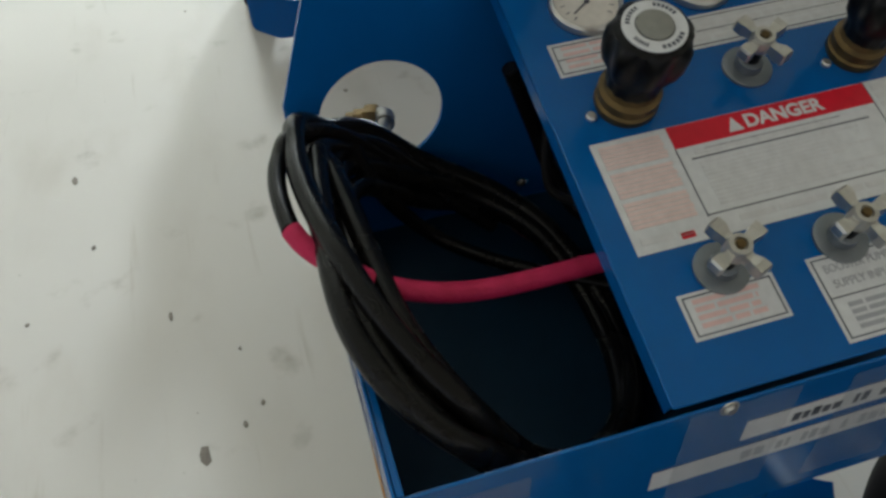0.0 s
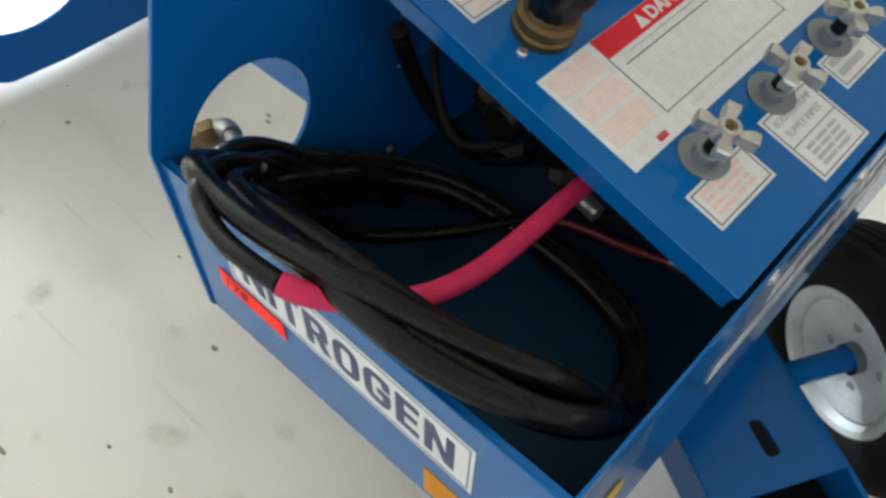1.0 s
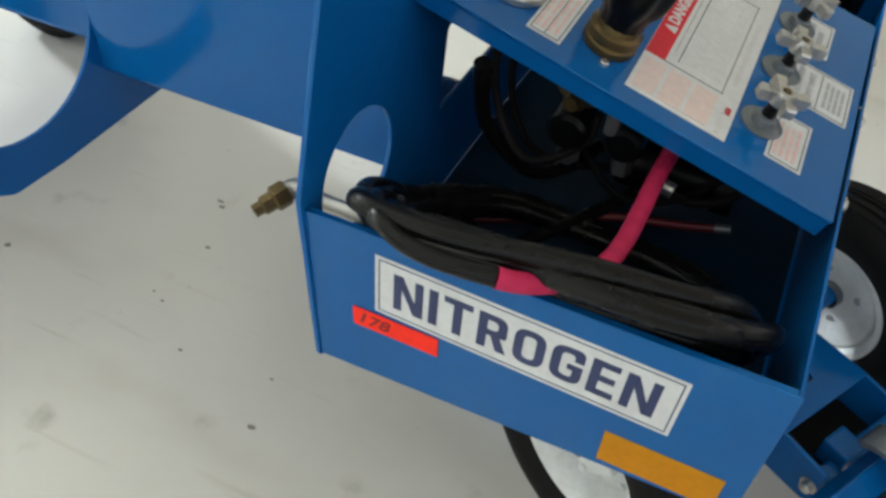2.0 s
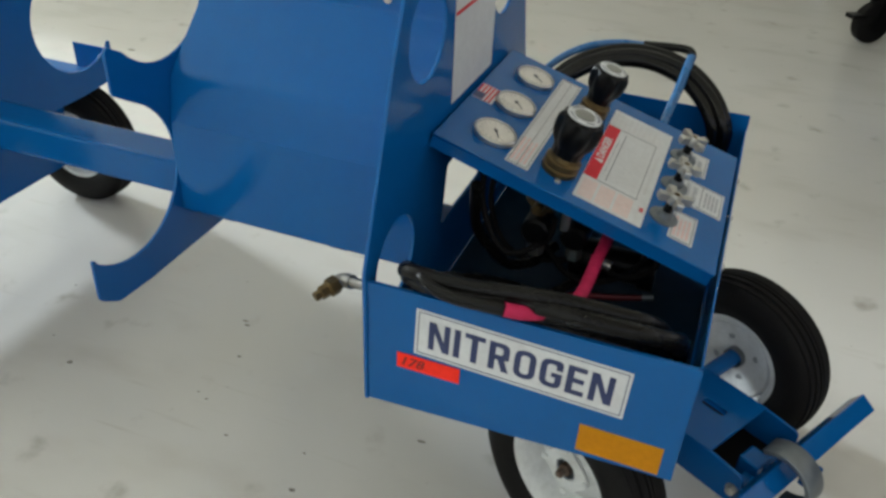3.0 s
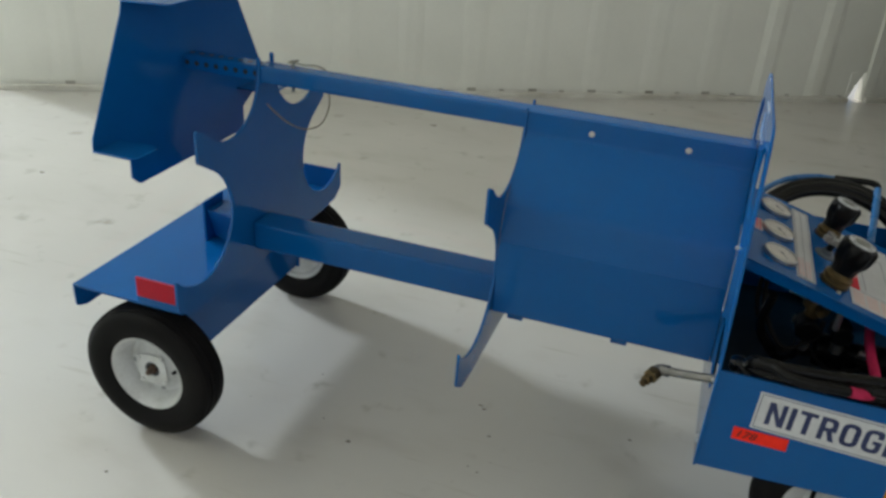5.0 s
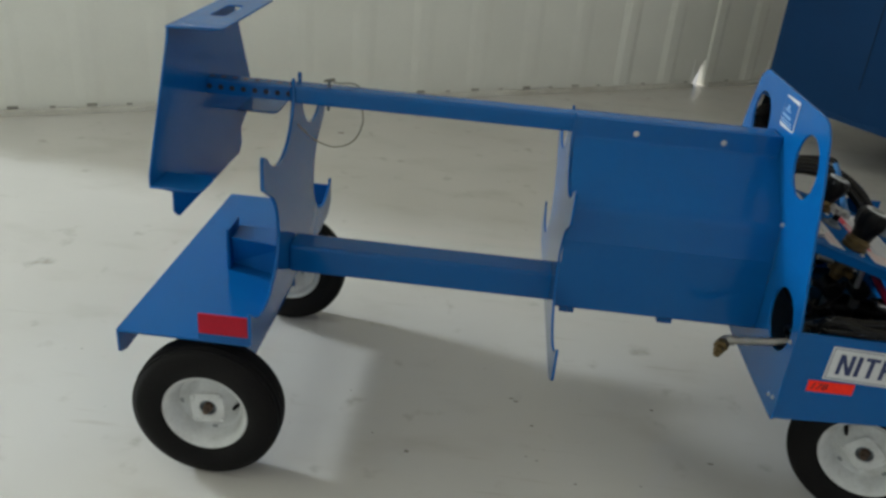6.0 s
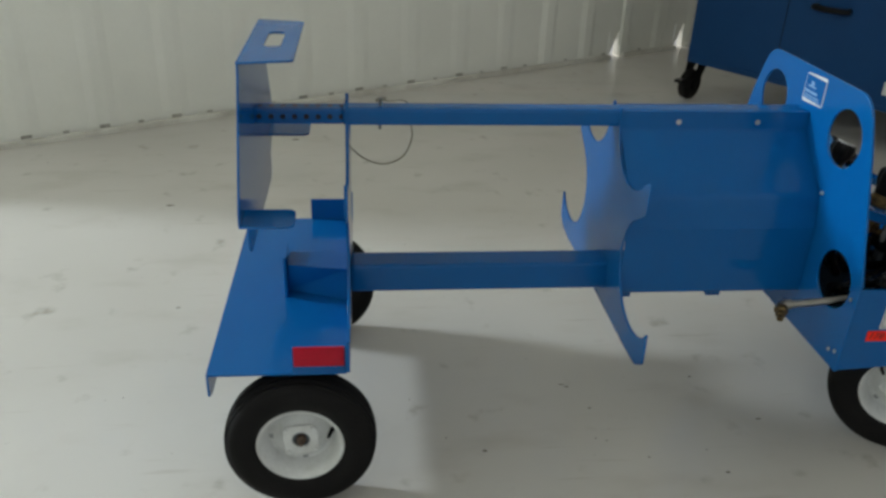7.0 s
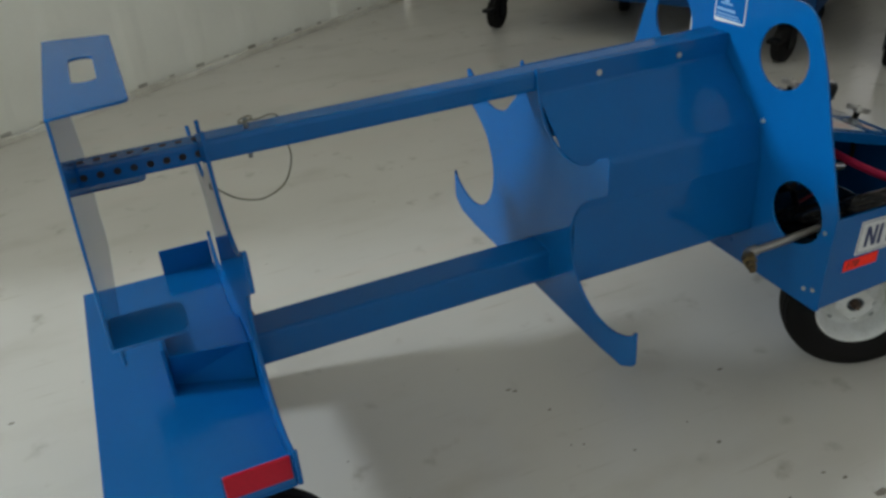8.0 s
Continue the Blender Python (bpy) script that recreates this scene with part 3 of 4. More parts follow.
def wheel(at, out, spin=0.0):
    """A wheel: painted steel rim, ribbed tyre, lug nuts, hub and valve; out is the way its outer face looks."""
    o = Vector(out).normalized()
    side = Vector((0, 0, 1)).cross(o).normalized()
    m = Matrix((side, Vector((0, 0, 1)), o)).transposed().to_4x4()
    m.translation = at
    m = m @ Matrix.Rotation(radians(spin), 4, "Z")
    W = wheel_meshes
    if not W:
        W["rim"] = lathe("wheel", RIM_PROFILE, 48)
        W["tyre"] = lathe("tyre", tyre_profile(), 64)
        W["nut"] = lathe("lug_nut", [(0.0065, 0.008), (0.0065, 0.0145), (0.0045, 0.0165), (0, 0.0165)], 6)
        W["boss"] = plate("boss", [round_corners([(-0.040, -0.040, 0.016), (0.040, -0.040, 0.016), (0.040, 0.040, 0.016), (-0.040, 0.040, 0.016)]), circle(0, 0, 0.0225, 28)], 0.005, flat(0.0105), 0.0015)
        # Flat disc; its greys put the shade of rim holes and dimples into colour.
        W["hole"] = lathe("vent_hole_disc", [(0, 0.0), (0.007, 0.0), (0.008, -0.002)], 14)
        W["hub"] = lathe("hub", [(0.0215, -0.02), (0.0215, 0.009), (0.018, 0.011), (0.017, 0.002), (0, 0.002)], 24)
        W["spindle"] = lathe("spindle", [(0.0125, 0.002), (0.0125, 0.016), (0.0085, 0.018), (0.0075, 0.030), (0.006, 0.032), (0, 0.032)], 6)
        W["valve"] = lathe("valve_stem", [(0.0055, -0.01), (0.005, 0.016), (0.004, 0.028), (0, 0.029)], 10)
    rim = part("wheel", W["rim"], RIM, cart, "white-painted steel wheel with a black ribbed tyre")
    rim.matrix_local = m
    part("tyre", W["tyre"], RUBBER, rim, "dusty black ribbed rubber tyre")
    part("hub", W["hub"], FLANGE, rim)
    part("spindle", W["spindle"], RUST, rim, "rusty spindle nut")
    part("boss", W["boss"], RIM, rim)
    for i in range(4):
        a = radians(45 + 90 * i)
        part("lug_nut", W["nut"], RIM, rim).location = (0.047 * math.cos(a), 0.047 * math.sin(a), 0.002)
        a = radians(45 + 90 * i)
        back = part("vent_hole_disc", W["hole"], FLANGE, rim)
        back.location, back.rotation_euler = (0.047 * math.cos(a), 0.047 * math.sin(a), -0.0085), (math.pi, 0, 0)
        a = radians(90 * i)
        part("vent_hole_disc", W["hole"], DIMPLE, rim).location = (0.072 * math.cos(a), 0.072 * math.sin(a), -0.0128)
    v = part("valve_stem", W["valve"], BLACK, rim)
    v.location, v.rotation_euler = (0.074, 0.004, -0.008), (0, radians(-18), 0)
    return rim


wheel((-0.118, -0.349, R), (0, -1, 0), 5)
wheel((-0.112, 0.400, R), (0, 1, 0), 70)

# ---- steered front axle, bracket and tow bar ----
STEER = 30.0
PIV = Vector((1.628, 0.006, 0))
F = Matrix.Translation(PIV) @ Matrix.Rotation(radians(-STEER), 4, "Z")   # local x ahead along the tow bar, local y to the far wheel
fn = F.to_3x3() @ Vector((0, 1, 0))
wheel(F @ Vector((0, -0.271, R)), -fn, 140)
wheel(F @ Vector((0, 0.222, R)), fn, 200)
part("front_axle", tube("front_axle", [(0, -0.268, 0.184), (0, 0.23, 0.184)], 0.017, False, 1, 6, F), BLUE, cart)
yoke = part("axle_yoke", plate("axle_yoke", [round_corners([(-0.09, -0.067), (0.135, -0.067, 0.006), (0.135, 0.104, 0.006), (-0.09, 0.104)]),
            round_corners([(0.050, 0.019, 0.009), (0.100, 0.019, 0.009), (0.100, 0.039, 0.009), (0.050, 0.039, 0.009)])], 0.006, F @ flat(0.204)), BLUE, cart, "blue folded steel axle yoke with a slot")
for y in (-0.067, 0.104):
    part("yoke_cheek", plate("yoke_cheek", [round_corners([(-0.09, 0.206), (0.135, 0.206), (0.205, 0.199, 0.012), (0.205, 0.130, 0.02), (-0.09, 0.130)])], 0.006, F @ along(y)), BLUE, yoke)
# Black here is the shade between the cheeks, put into the colour.
part("yoke_floor", box("yoke_floor", -0.02, 0.20, -0.064, 0.101, 0.130, 0.135, 0.001, F), RUBBER, yoke, "yoke floor coloured black for the shade inside the yoke")
part("turntable", lathe("turntable", [(0, 0.208), (0.034, 0.208), (0.034, 0.230), (0.028, 0.233), (0.028, 0.368), (0, 0.368)], 32, Matrix.Translation(PIV + Vector((-0.03, 0, 0)))), BLUE, cart)
BAR = F @ Matrix.Translation((0.231, 0, 0.184)) @ Matrix.Rotation(radians(34), 4, "Y")
tow = part("tow_bar", box("tow_bar", -0.018, 0.018, -0.170, 0.290, -0.018, 0.018, 0.003, BAR), BLUE, cart, "blue square tow bar lying across the front of the axle yoke")
part("hinge_bar", box("hinge_bar", 0.184, 0.208, 0.004, 0.098, 0.148, 0.182, 0.005, F), BLUE, tow)
part("hinge_block", box("hinge_block", 0.164, 0.204, -0.016, 0.026, 0.146, 0.187, 0.005, F), BLUE, tow)
part("hinge_block", box("hinge_block", 0.184, 0.208, -0.062, -0.018, 0.140, 0.168, 0.004, F), BLUE, tow)
part("stop_block", box("stop_block", 0.250, 0.272, 0.045, 0.082, 0.152, 0.184, 0.003, F), BLUE, tow)
strap = [(math.cos(radians(a)), math.sin(radians(a))) for a in range(-80, 131, 7)]
part("tow_eye", plate("tow_eye", [[Vector((0.237 + 0.058 * c, 0.184 + 0.056 * q)) for c, q in strap] + [Vector((0.237 + 0.052 * c, 0.184 + 0.050 * q)) for c, q in reversed(strap)]], 0.046, F @ along(0.010), 0.002), FLANGE, tow, "wide grey steel strap bent over the tow bar")
for x, y, z in ((0.174, -0.030, 0.140), (0.214, -0.036, 0.158)):
    bolt(F @ Vector((x, y, z)), (0, 0, 1), 0.0065, 0.007, parent=tow)
bolt(F @ Vector((0.193, -0.070, 0.163)), F.to_3x3() @ Vector((0, -1, 0)), 0.008, 0.009, parent=yoke)

# ---- storage box in front of the front plate ----
BX0, BX1, BY0, BY1, BZ0, BZ1 = 1.182, 1.648, -0.3745, 0.414, 0.355, 0.578
NZ = 0.577           # top of the near side panel
tray = part("storage_box", box("storage_box", BX0, BX1, BY0 + 0.003, BY1 - 0.003, BZ0 + 0.014, BZ0 + 0.018, 0.0008), BLUE, cart, "open-topped blue sheet-metal hose box")
# Added dark sheet: stands in for shade on the box floor.
part("tray_shade_sheet", box("tray_shade_sheet", BX0 + 0.004, BX1 - 0.006, BY0 + 0.006, BY1 - 0.006, BZ0 + 0.0182, BZ0 + 0.0205, 0.0008), TRAY_SHADE, tray, "thin sheet on the box floor, coloured dark for the shade there")
side = part("side_panel", plate("side_panel", [round_corners([(BX0 - 0.001, BZ0), (BX1 - 0.002, BZ0 + 0.022), (BX1, NZ, 0.004), (BX0 - 0.001, NZ)])], 0.003, along(BY0)), BLUE, tray)
part("side_panel", plate("side_panel", [round_corners([(BX0 - 0.001, BZ0), (BX1 - 0.002, BZ0 + 0.022), (BX1, 0.605, 0.004), (BX0 - 0.001, 0.605)])], 0.003, along(BY1)), BLUE, tray)
end_panel = part("end_panel", box("end_panel", BX1 - 0.003, BX1, BY0 + 0.002, BY1 - 0.002, BZ0 + 0.02, BZ1 - 0.002, 0.0008), BLUE, tray)
part("hem", box("hem", BX0, BX1 - 0.004, BY0 + 0.002, BY0 + 0.008, NZ - 0.014, NZ - 0.001, 0.001), BLUE, tray)

# stickers on the near side
def tilted(depth, turn, x=1.2585, z=0.5555):
    """The near side's plane, turned a little about a sticker's upper corner."""
    return along(BY0 - depth) @ Matrix.Translation((x, z, 0)) @ Matrix.Rotation(radians(turn), 4, "Z") @ Matrix.Translation((-x, -z, 0))


NM = tilted(0.0018, -1.9)
nitrogen_label = part("nitrogen_label", bars("nitrogen_label", [(1.2585, 1.5675, 0.472, 0.5555)], NM, 0.0005), PAPER, cart, "white decal lettered in navy with a double border")
NM2 = tilted(0.0023, -1.9)
part("border", bars("border", border(1.2585, 1.5675, 0.472, 0.5555, 0.004, 0.0014), NM2, 0.0003), NAVY, nitrogen_label)


def block_letter(ch, w):
    """Loops of a condensed bold sans capital, w wide and 50 tall, in millimetres."""
    if ch == "N":
        return [[(0, 0), (0, 50), (10, 50), (w - 8.6, 17), (w - 8.6, 50), (w, 50), (w, 0), (w - 10, 0), (8.6, 33), (8.6, 0)]]
    if ch == "I":
        return [[(0, 0), (0, 50), (w, 50), (w, 0)]]
    if ch == "T":
        return [[(w / 2 - 4.6, 0), (w / 2 - 4.6, 42), (0, 42), (0, 50), (w, 50), (w, 42), (w / 2 + 4.6, 42), (w / 2 + 4.6, 0)]]
    if ch == "E":
        return [[(0, 0), (0, 50), (w, 50), (w, 42), (9.2, 42), (9.2, 29.5), (w - 2, 29.5), (w - 2, 21.5), (9.2, 21.5), (9.2, 8), (w, 8), (w, 0)]]
    if ch == "O":
        return [round_corners([(0, 0, 15), (0, 50, 15), (w, 50, 15), (w, 0, 15)], 6), round_corners([(9, 8, 7), (9, 42, 7), (w - 9, 42, 7), (w - 9, 8, 7)], 6)]
    if ch == "R":
        return [round_corners([(0, 0), (0, 50), (w - 1, 50, 12), (w - 1, 21, 11), (w - 8, 21), (w, 0), (w - 10, 0), (w - 17, 20), (9.2, 20), (9.2, 0)], 6), round_corners([(9.2, 28), (9.2, 42), (w - 10, 42, 6), (w - 10, 28, 6)], 6)]
    return [round_corners([(w, 33), (w, 50, 15), (0, 50, 15), (0, 0, 15), (w, 0, 12), (w, 27), (w * 0.52, 27), (w * 0.52, 19.5), (w - 9, 19.5), (w - 9, 8, 4), (9, 8, 7), (9, 42, 7), (w - 9, 42, 7), (w - 9, 33)], 6)]


at = 1.2795
for ch, w in (("N", 32), ("I", 9.2), ("T", 30), ("R", 30.5), ("O", 31), ("G", 31), ("E", 26), ("N", 32)):
    loops = [[Vector((at + p[0] / 1000, 0.4888 + p[1] / 1000)) for p in lp] for lp in block_letter(ch, w)]
    part("letter", plate("letter", loops, 0.0006, tilted(0.0026, -1.9), 0.0001), NAVY, nitrogen_label)
    at += w / 1000 + 0.0066
lot = part("lot_sticker", bars("lot_sticker", [(1.2295, 1.328, 0.438, 0.466)], along(BY0 - 0.0026), 0.0005), FLUOR, cart, "fluorescent red-orange sticker with a handwritten number")
part("lettering", letters("lettering", "178", 0.016, along(BY0 - 0.0034) @ Matrix.Translation((1.256, 0.4525, 0)), 0.0002, 0.036, 0.0002, shear=0.25), MARKER, lot)
part("amber_sticker", bars("amber_sticker", [(1.510, 1.628, 0.380, 0.431)], tilted(0.0018, -0.6, 1.51, 0.431), 0.0005), ORANGE, cart, "plain amber-orange reflective sticker")

# white placard and square decal on the front plate
plac = part("placard", bars("placard", [(-0.060, 0.142, 0.725, 0.965)], across(1.1814), 0.0006), PAPER, front_plate, "large white placard with a red line")
part("red_line", bars("red_line", [(-0.058, 0.140, 0.868, 0.874)], across(1.1822), 0.0004), RED, plac)
decal = part("square_decal", plate("square_decal", [round_corners([(-0.043, 0.909, 0.008), (0.055, 0.903, 0.008), (0.053, 0.976, 0.008), (-0.043, 0.982, 0.008)])], 0.001, across(1.1744), 0.0001), PAPER, front_plate, "white-edged square decal with a blue field")
part("field", bars("field", [(-0.0405, 0.0505, 0.9125, 0.9735)], across(1.1730), 0.0006), BLUE, decal)
part("mark", bars("mark", [(-0.030, 0.046, 0.9155, 0.9185), (-0.024, 0.046, 0.9215, 0.9245), (-0.012, 0.046, 0.930, 0.936), (-0.002, 0.036, 0.945, 0.949), (0.010, 0.024, 0.950, 0.960)], across(1.1724), 0.0005), PALEBLUE, decal)

# ---- sloping console ----
CX0, CX1, CY0, CY1 = 1.188, 1.640, -0.152, 0.262
SLOPE = math.atan(0.296)
# console axes: a along +y, b uphill (towards the front plate), c out of the face
CON = Matrix(((0, -math.cos(SLOPE), math.sin(SLOPE), CX1), (1, 0, 0, 0), (0, math.sin(SLOPE), math.cos(SLOPE), 0.580), (0, 0, 0, 1)))


def on(x, y, c=0.0):
    """A place on the console by its plan x and y, c metres above the face."""
    return CON @ Matrix.Translation((y, (CX1 - x) / math.cos(SLOPE), c))


def bx(x):
    return (CX1 - x) / math.cos(SLOPE)


LB = bx(CX0)
console = part("console_panel", plate("console_panel", [round_corners([(CY0, 0, 0.003), (CY1, 0, 0.003), (CY1, LB), (CY0, LB)])], 0.004, CON @ Matrix.Translation((0, 0, -0.002)), 0.0012), BLUE, cart, "sloping blue control panel")
for y in (CY0 + 0.0015, CY1 - 0.0015):
    part("panel_flange", bars("panel_flange", [(y - 0.0015, y + 0.0015, 0.002, LB)], CON @ Matrix.Translation((0, 0, -0.024)), 0.021), BLUE, console)


def cy(y):
    """Console print is laid out from the near edge; this sets its pitch across the panel."""
    return 0.003 + y * 1.055


def console_label(name, x0, x1, y0, y1, label, c=0.0004):
    return part(name, bars(name, [(cy(y0), cy(y1), bx(x1), bx(x0))], CON @ Matrix.Translation((0, 0, c)), 0.0005), PAPER, cart, label)


def print_on(name, rects, mat, parent, c=0.0010):
    return part(name, bars(name, [(cy(a0), cy(a1), b0, b1) for a0, a1, b0, b1 in rects], CON @ Matrix.Translation((0, 0, c)), 0.0003), mat, parent)


dl = console_label("danger_placard", 1.409, 1.519, -0.125, 0.205, "white danger placard with a red header band and faded print")
print_on("header", [(-0.055, 0.138, bx(1.432), bx(1.4095))], RED, dl)
part("lettering", letters("lettering", "DANGER", 0.0145, CON @ Matrix.Translation((cy(0.054), bx(1.4205), 0.0015)), 0.0002, 0.080, 0.0007), PAPER, dl)
tri = plate("triangle", [[Vector((0.001, bx(1.428))), Vector((0.016, bx(1.428))), Vector((0.0085, bx(1.4135)))]], 0.0006, CON @ Matrix.Translation((0, 0, 0.0014)), 0.0001)
part("warning_triangle", tri, PAPER, dl)
print_on("rule", [(-0.0555, -0.0545, bx(1.5), bx(1.432)), (0.138, 0.1388, bx(1.5), bx(1.41)), (-0.055, 0.138, bx(1.499), bx(1.498)), (-0.045, 0.125, bx(1.4455), bx(1.4442)), (-0.03, 0.10, bx(1.4375), bx(1.4368))], INK, dl)
print_on("small_print", text_bars(-0.040, 0.125, bx(1.494), bx(1.449), 11, 3, 0.5, 0.35), PALEINK, dl)
print_on("small_print", text_bars(-0.040, 0.10, bx(1.4425), bx(1.4365), 1, 5, 0.8, 0.1), PALEINK, dl)
for i, (b0, b1) in enumerate(((1.497, 1.471), (1.467, 1.442), (1.438, 1.414))):
    print_on("red_print", text_bars(-0.119, -0.062, bx(b0), bx(b1), 6, 7 + i, 0.82, 0.04, False), PALERED, dl)
print_on("grey_print", text_bars(0.144, 0.198, bx(1.497), bx(1.414), 9, 9, 0.6, 0.1), PALEINK, dl)
print_on("footer_print", text_bars(-0.118, -0.07, bx(1.514), bx(1.505), 1, 10, 0.7, 0.1), PALEINK, dl)
print_on("footer_print", text_bars(-0.03, 0.125, bx(1.514), bx(1.505), 1, 11, 0.6, 0.3), PALEINK, dl)
print_on("red_mark", [(-0.084, -0.072, bx(1.514), bx(1.508))], RED, dl)

sl = console_label("caution_label", 1.559, 1.598, -0.110, -0.028, "small white label with faded red print and a dark border")
print_on("border", border(-0.110, -0.028, bx(1.598), bx(1.559), 0.003, 0.0012), INK, sl)
print_on("red_print", text_bars(-0.100, -0.038, bx(1.592), bx(1.565), 4, 21, 0.6, 0.3), REDINK, sl)

bl = console_label("booster_label", 1.557, 1.631, 0.003, 0.083, "white booster pump label with a dark border")
print_on("border", border(0.003, 0.083, bx(1.631), bx(1.557), 0.003, 0.0012) + [(0.006, 0.080, bx(1.5945), bx(1.5935))], INK, bl)
part("lettering", letters("lettering", "BOOSTER PUMP", 0.0075, CON @ Matrix.Translation((cy(0.043), bx(1.5695), 0.0012)), 0.0002, 0.062), GREYINK, bl)
part("lettering", letters("lettering", "SUPPLY INPUT", 0.0075, CON @ Matrix.Translation((cy(0.043), bx(1.5830), 0.0012)), 0.0002, 0.058), GREYINK, bl)
print_on("small_print", text_bars(0.018, 0.068, bx(1.625), bx(1.600), 4, 31, 0.6, 0.25), GREYINK, bl)

ol = console_label("outlet_label", 1.556, 1.592, 0.109, 0.186, "white outlet label with grey print and a dark border")
print_on("border", border(0.109, 0.186, bx(1.592), bx(1.556), 0.003, 0.0012), INK, ol)
print_on("small_print", text_bars(0.118, 0.178, bx(1.586), bx(1.562), 2, 41, 0.6, 0.25), GREYINK, ol)

st = console_label("instruction_strip", 1.297, 1.335, -0.123, 0.222, "long white instruction strip with red and grey print")
print_on("border", border(-0.123, 0.222, bx(1.335), bx(1.297), 0.003, 0.0012) + [(-0.12, 0.219, bx(1.3165), bx(1.3155))], INK, st)
print_on("red_print", text_bars(-0.112, -0.03, bx(1.3305), bx(1.302), 4, 51, 0.5, 0.15), REDINK, st)
print_on("grey_print", text_bars(0.0, 0.21, bx(1.331), bx(1.301), 4, 52, 0.55, 0.15), PALEINK, st)

flag = console_label("flag_sticker", 1.191, 1.226, 0.012, 0.070, "small red and white striped flag sticker with a blue corner")
print_on("stripe", [(0.013, 0.069, bx(1.191 + 0.0068 * i + 0.0038), bx(1.1913 + 0.0068 * i)) for i in range(5)], RED, flag)
print_on("canton", [(0.013, 0.036, bx(1.208), bx(1.1913))], NAVY, flag, 0.0014)


def gauge(x, y, angle):
    m = on(x, y)
    g = part("gauge", lathe("gauge", [(0.033, 0), (0.0365, 0.001), (0.0368, 0.0085), (0.0350, 0.0105), (0.0335, 0.0110), (0.0322, 0.0100), (0.0320, 0.008), (0, 0.008)], 40, m), ZINC, cart, "round pressure gauge with a white dial and steel bezel")
    part("dial", lathe("dial", [(0.0318, 0.0082), (0, 0.0086)], 40, m), DIAL, g)
    part("scale", bars("scale", [(0.0235, 0.0275, -0.0006, 0.0006)], m @ Matrix.Translation((0, 0, 0.0089)), 0.0002), INK, g)
    ticks = bmesh.new()
    for i in range(13):
        a = radians(-45 + i * 22.5)
        ca, sa = math.cos(a), math.sin(a)
        v = [ticks.verts.new((r * ca - w * sa, r * sa + w * ca, 0.0091)) for r, w in ((0.0225, -0.0005), (0.0272, -0.0005), (0.0272, 0.0005), (0.0225, 0.0005))]
        ticks.faces.new(v)
    part("ticks", done("ticks", ticks, m), INK, g)
    part("needle", bars("needle", [(-0.006, 0.021, -0.0007, 0.0007)], m @ Matrix.Rotation(radians(angle), 4, "Z") @ Matrix.Translation((0, 0, 0.0095)), 0.0004), INK, g)
    part("needle_hub", lathe("needle_hub", [(0.0028, 0.0095), (0.0028, 0.0106), (0, 0.0108)], 14, m), INK, g)


for x, y, a in ((1.262, -0.074, 215), (1.259, 0.048, 225), (1.256, 0.178, 230)):
    gauge(x, y, a)


def grip_wobble(a, r, h):
    return r * (1 + (0.085 * math.cos(7 * a) - 0.02 if 0.058 < h < 0.101 else 0.02 * math.cos(14 * a)))


def regulator(x, y, s=1.0):
    m = on(x, y) @ Matrix.Scale(s, 4)
    g = part("regulator", lathe("regulator", [(0.030, 0), (0.031, 0.003), (0.031, 0.009), (0.0285, 0.011), (0.0285, 0.014), (0.0305, 0.016), (0.0305, 0.023), (0.026, 0.026), (0.025, 0.032), (0.021, 0.040), (0.0, 0.040)], 32, m), BRASS, cart, "pressure regulator with a brass bonnet and black knob")
    part("knob", lathe("knob", [(0.019, 0.030), (0.0255, 0.033), (0.0265, 0.044), (0.0285, 0.050), (0.0335, 0.060), (0.0365, 0.072), (0.0375, 0.084), (0.0372, 0.096), (0.0345, 0.102), (0.030, 0.1048), (0.020, 0.106), (0, 0.106)], 64, m, grip_wobble), BLACK, g, "fluted black plastic knob")
    part("knob_ring", lathe("knob_ring", [(0.0285, 0.1045), (0.0285, 0.1066), (0.0175, 0.1072), (0.0175, 0.106)], 40, m), PAPER, g)
    arcs = bmesh.new()
    for a0, a1 in ((20, 75), (110, 165), (200, 235), (262, 330)):
        for i in range(6):
            a, b = radians(a0 + (a1 - a0) * i / 6), radians(a0 + (a1 - a0) * (i + 0.7) / 6)
            arcs.faces.new([arcs.verts.new((r * math.cos(t), r * math.sin(t), 0.1072)) for r, t in ((0.0215, a), (0.0255, a), (0.0255, b), (0.0215, b))])
    part("ring_print", done("ring_print", arcs, m), INK, g)
    part("knob_cap", lathe("knob_cap", [(0.0165, 0.105), (0.0165, 0.1085), (0.014, 0.1095), (0, 0.1095)], 32, m), GREYCAP, g)
    part("mounting_screw", lathe("mounting_screw", [(0.0055, 0), (0.0055, 0.003), (0.004, 0.0045), (0, 0.0045)], 12, m @ Matrix.Translation((-0.038, -0.008, 0))), ZINC, g)


regulator(1.374, -0.079, 0.96)
regulator(1.374, 0.160, 0.87)


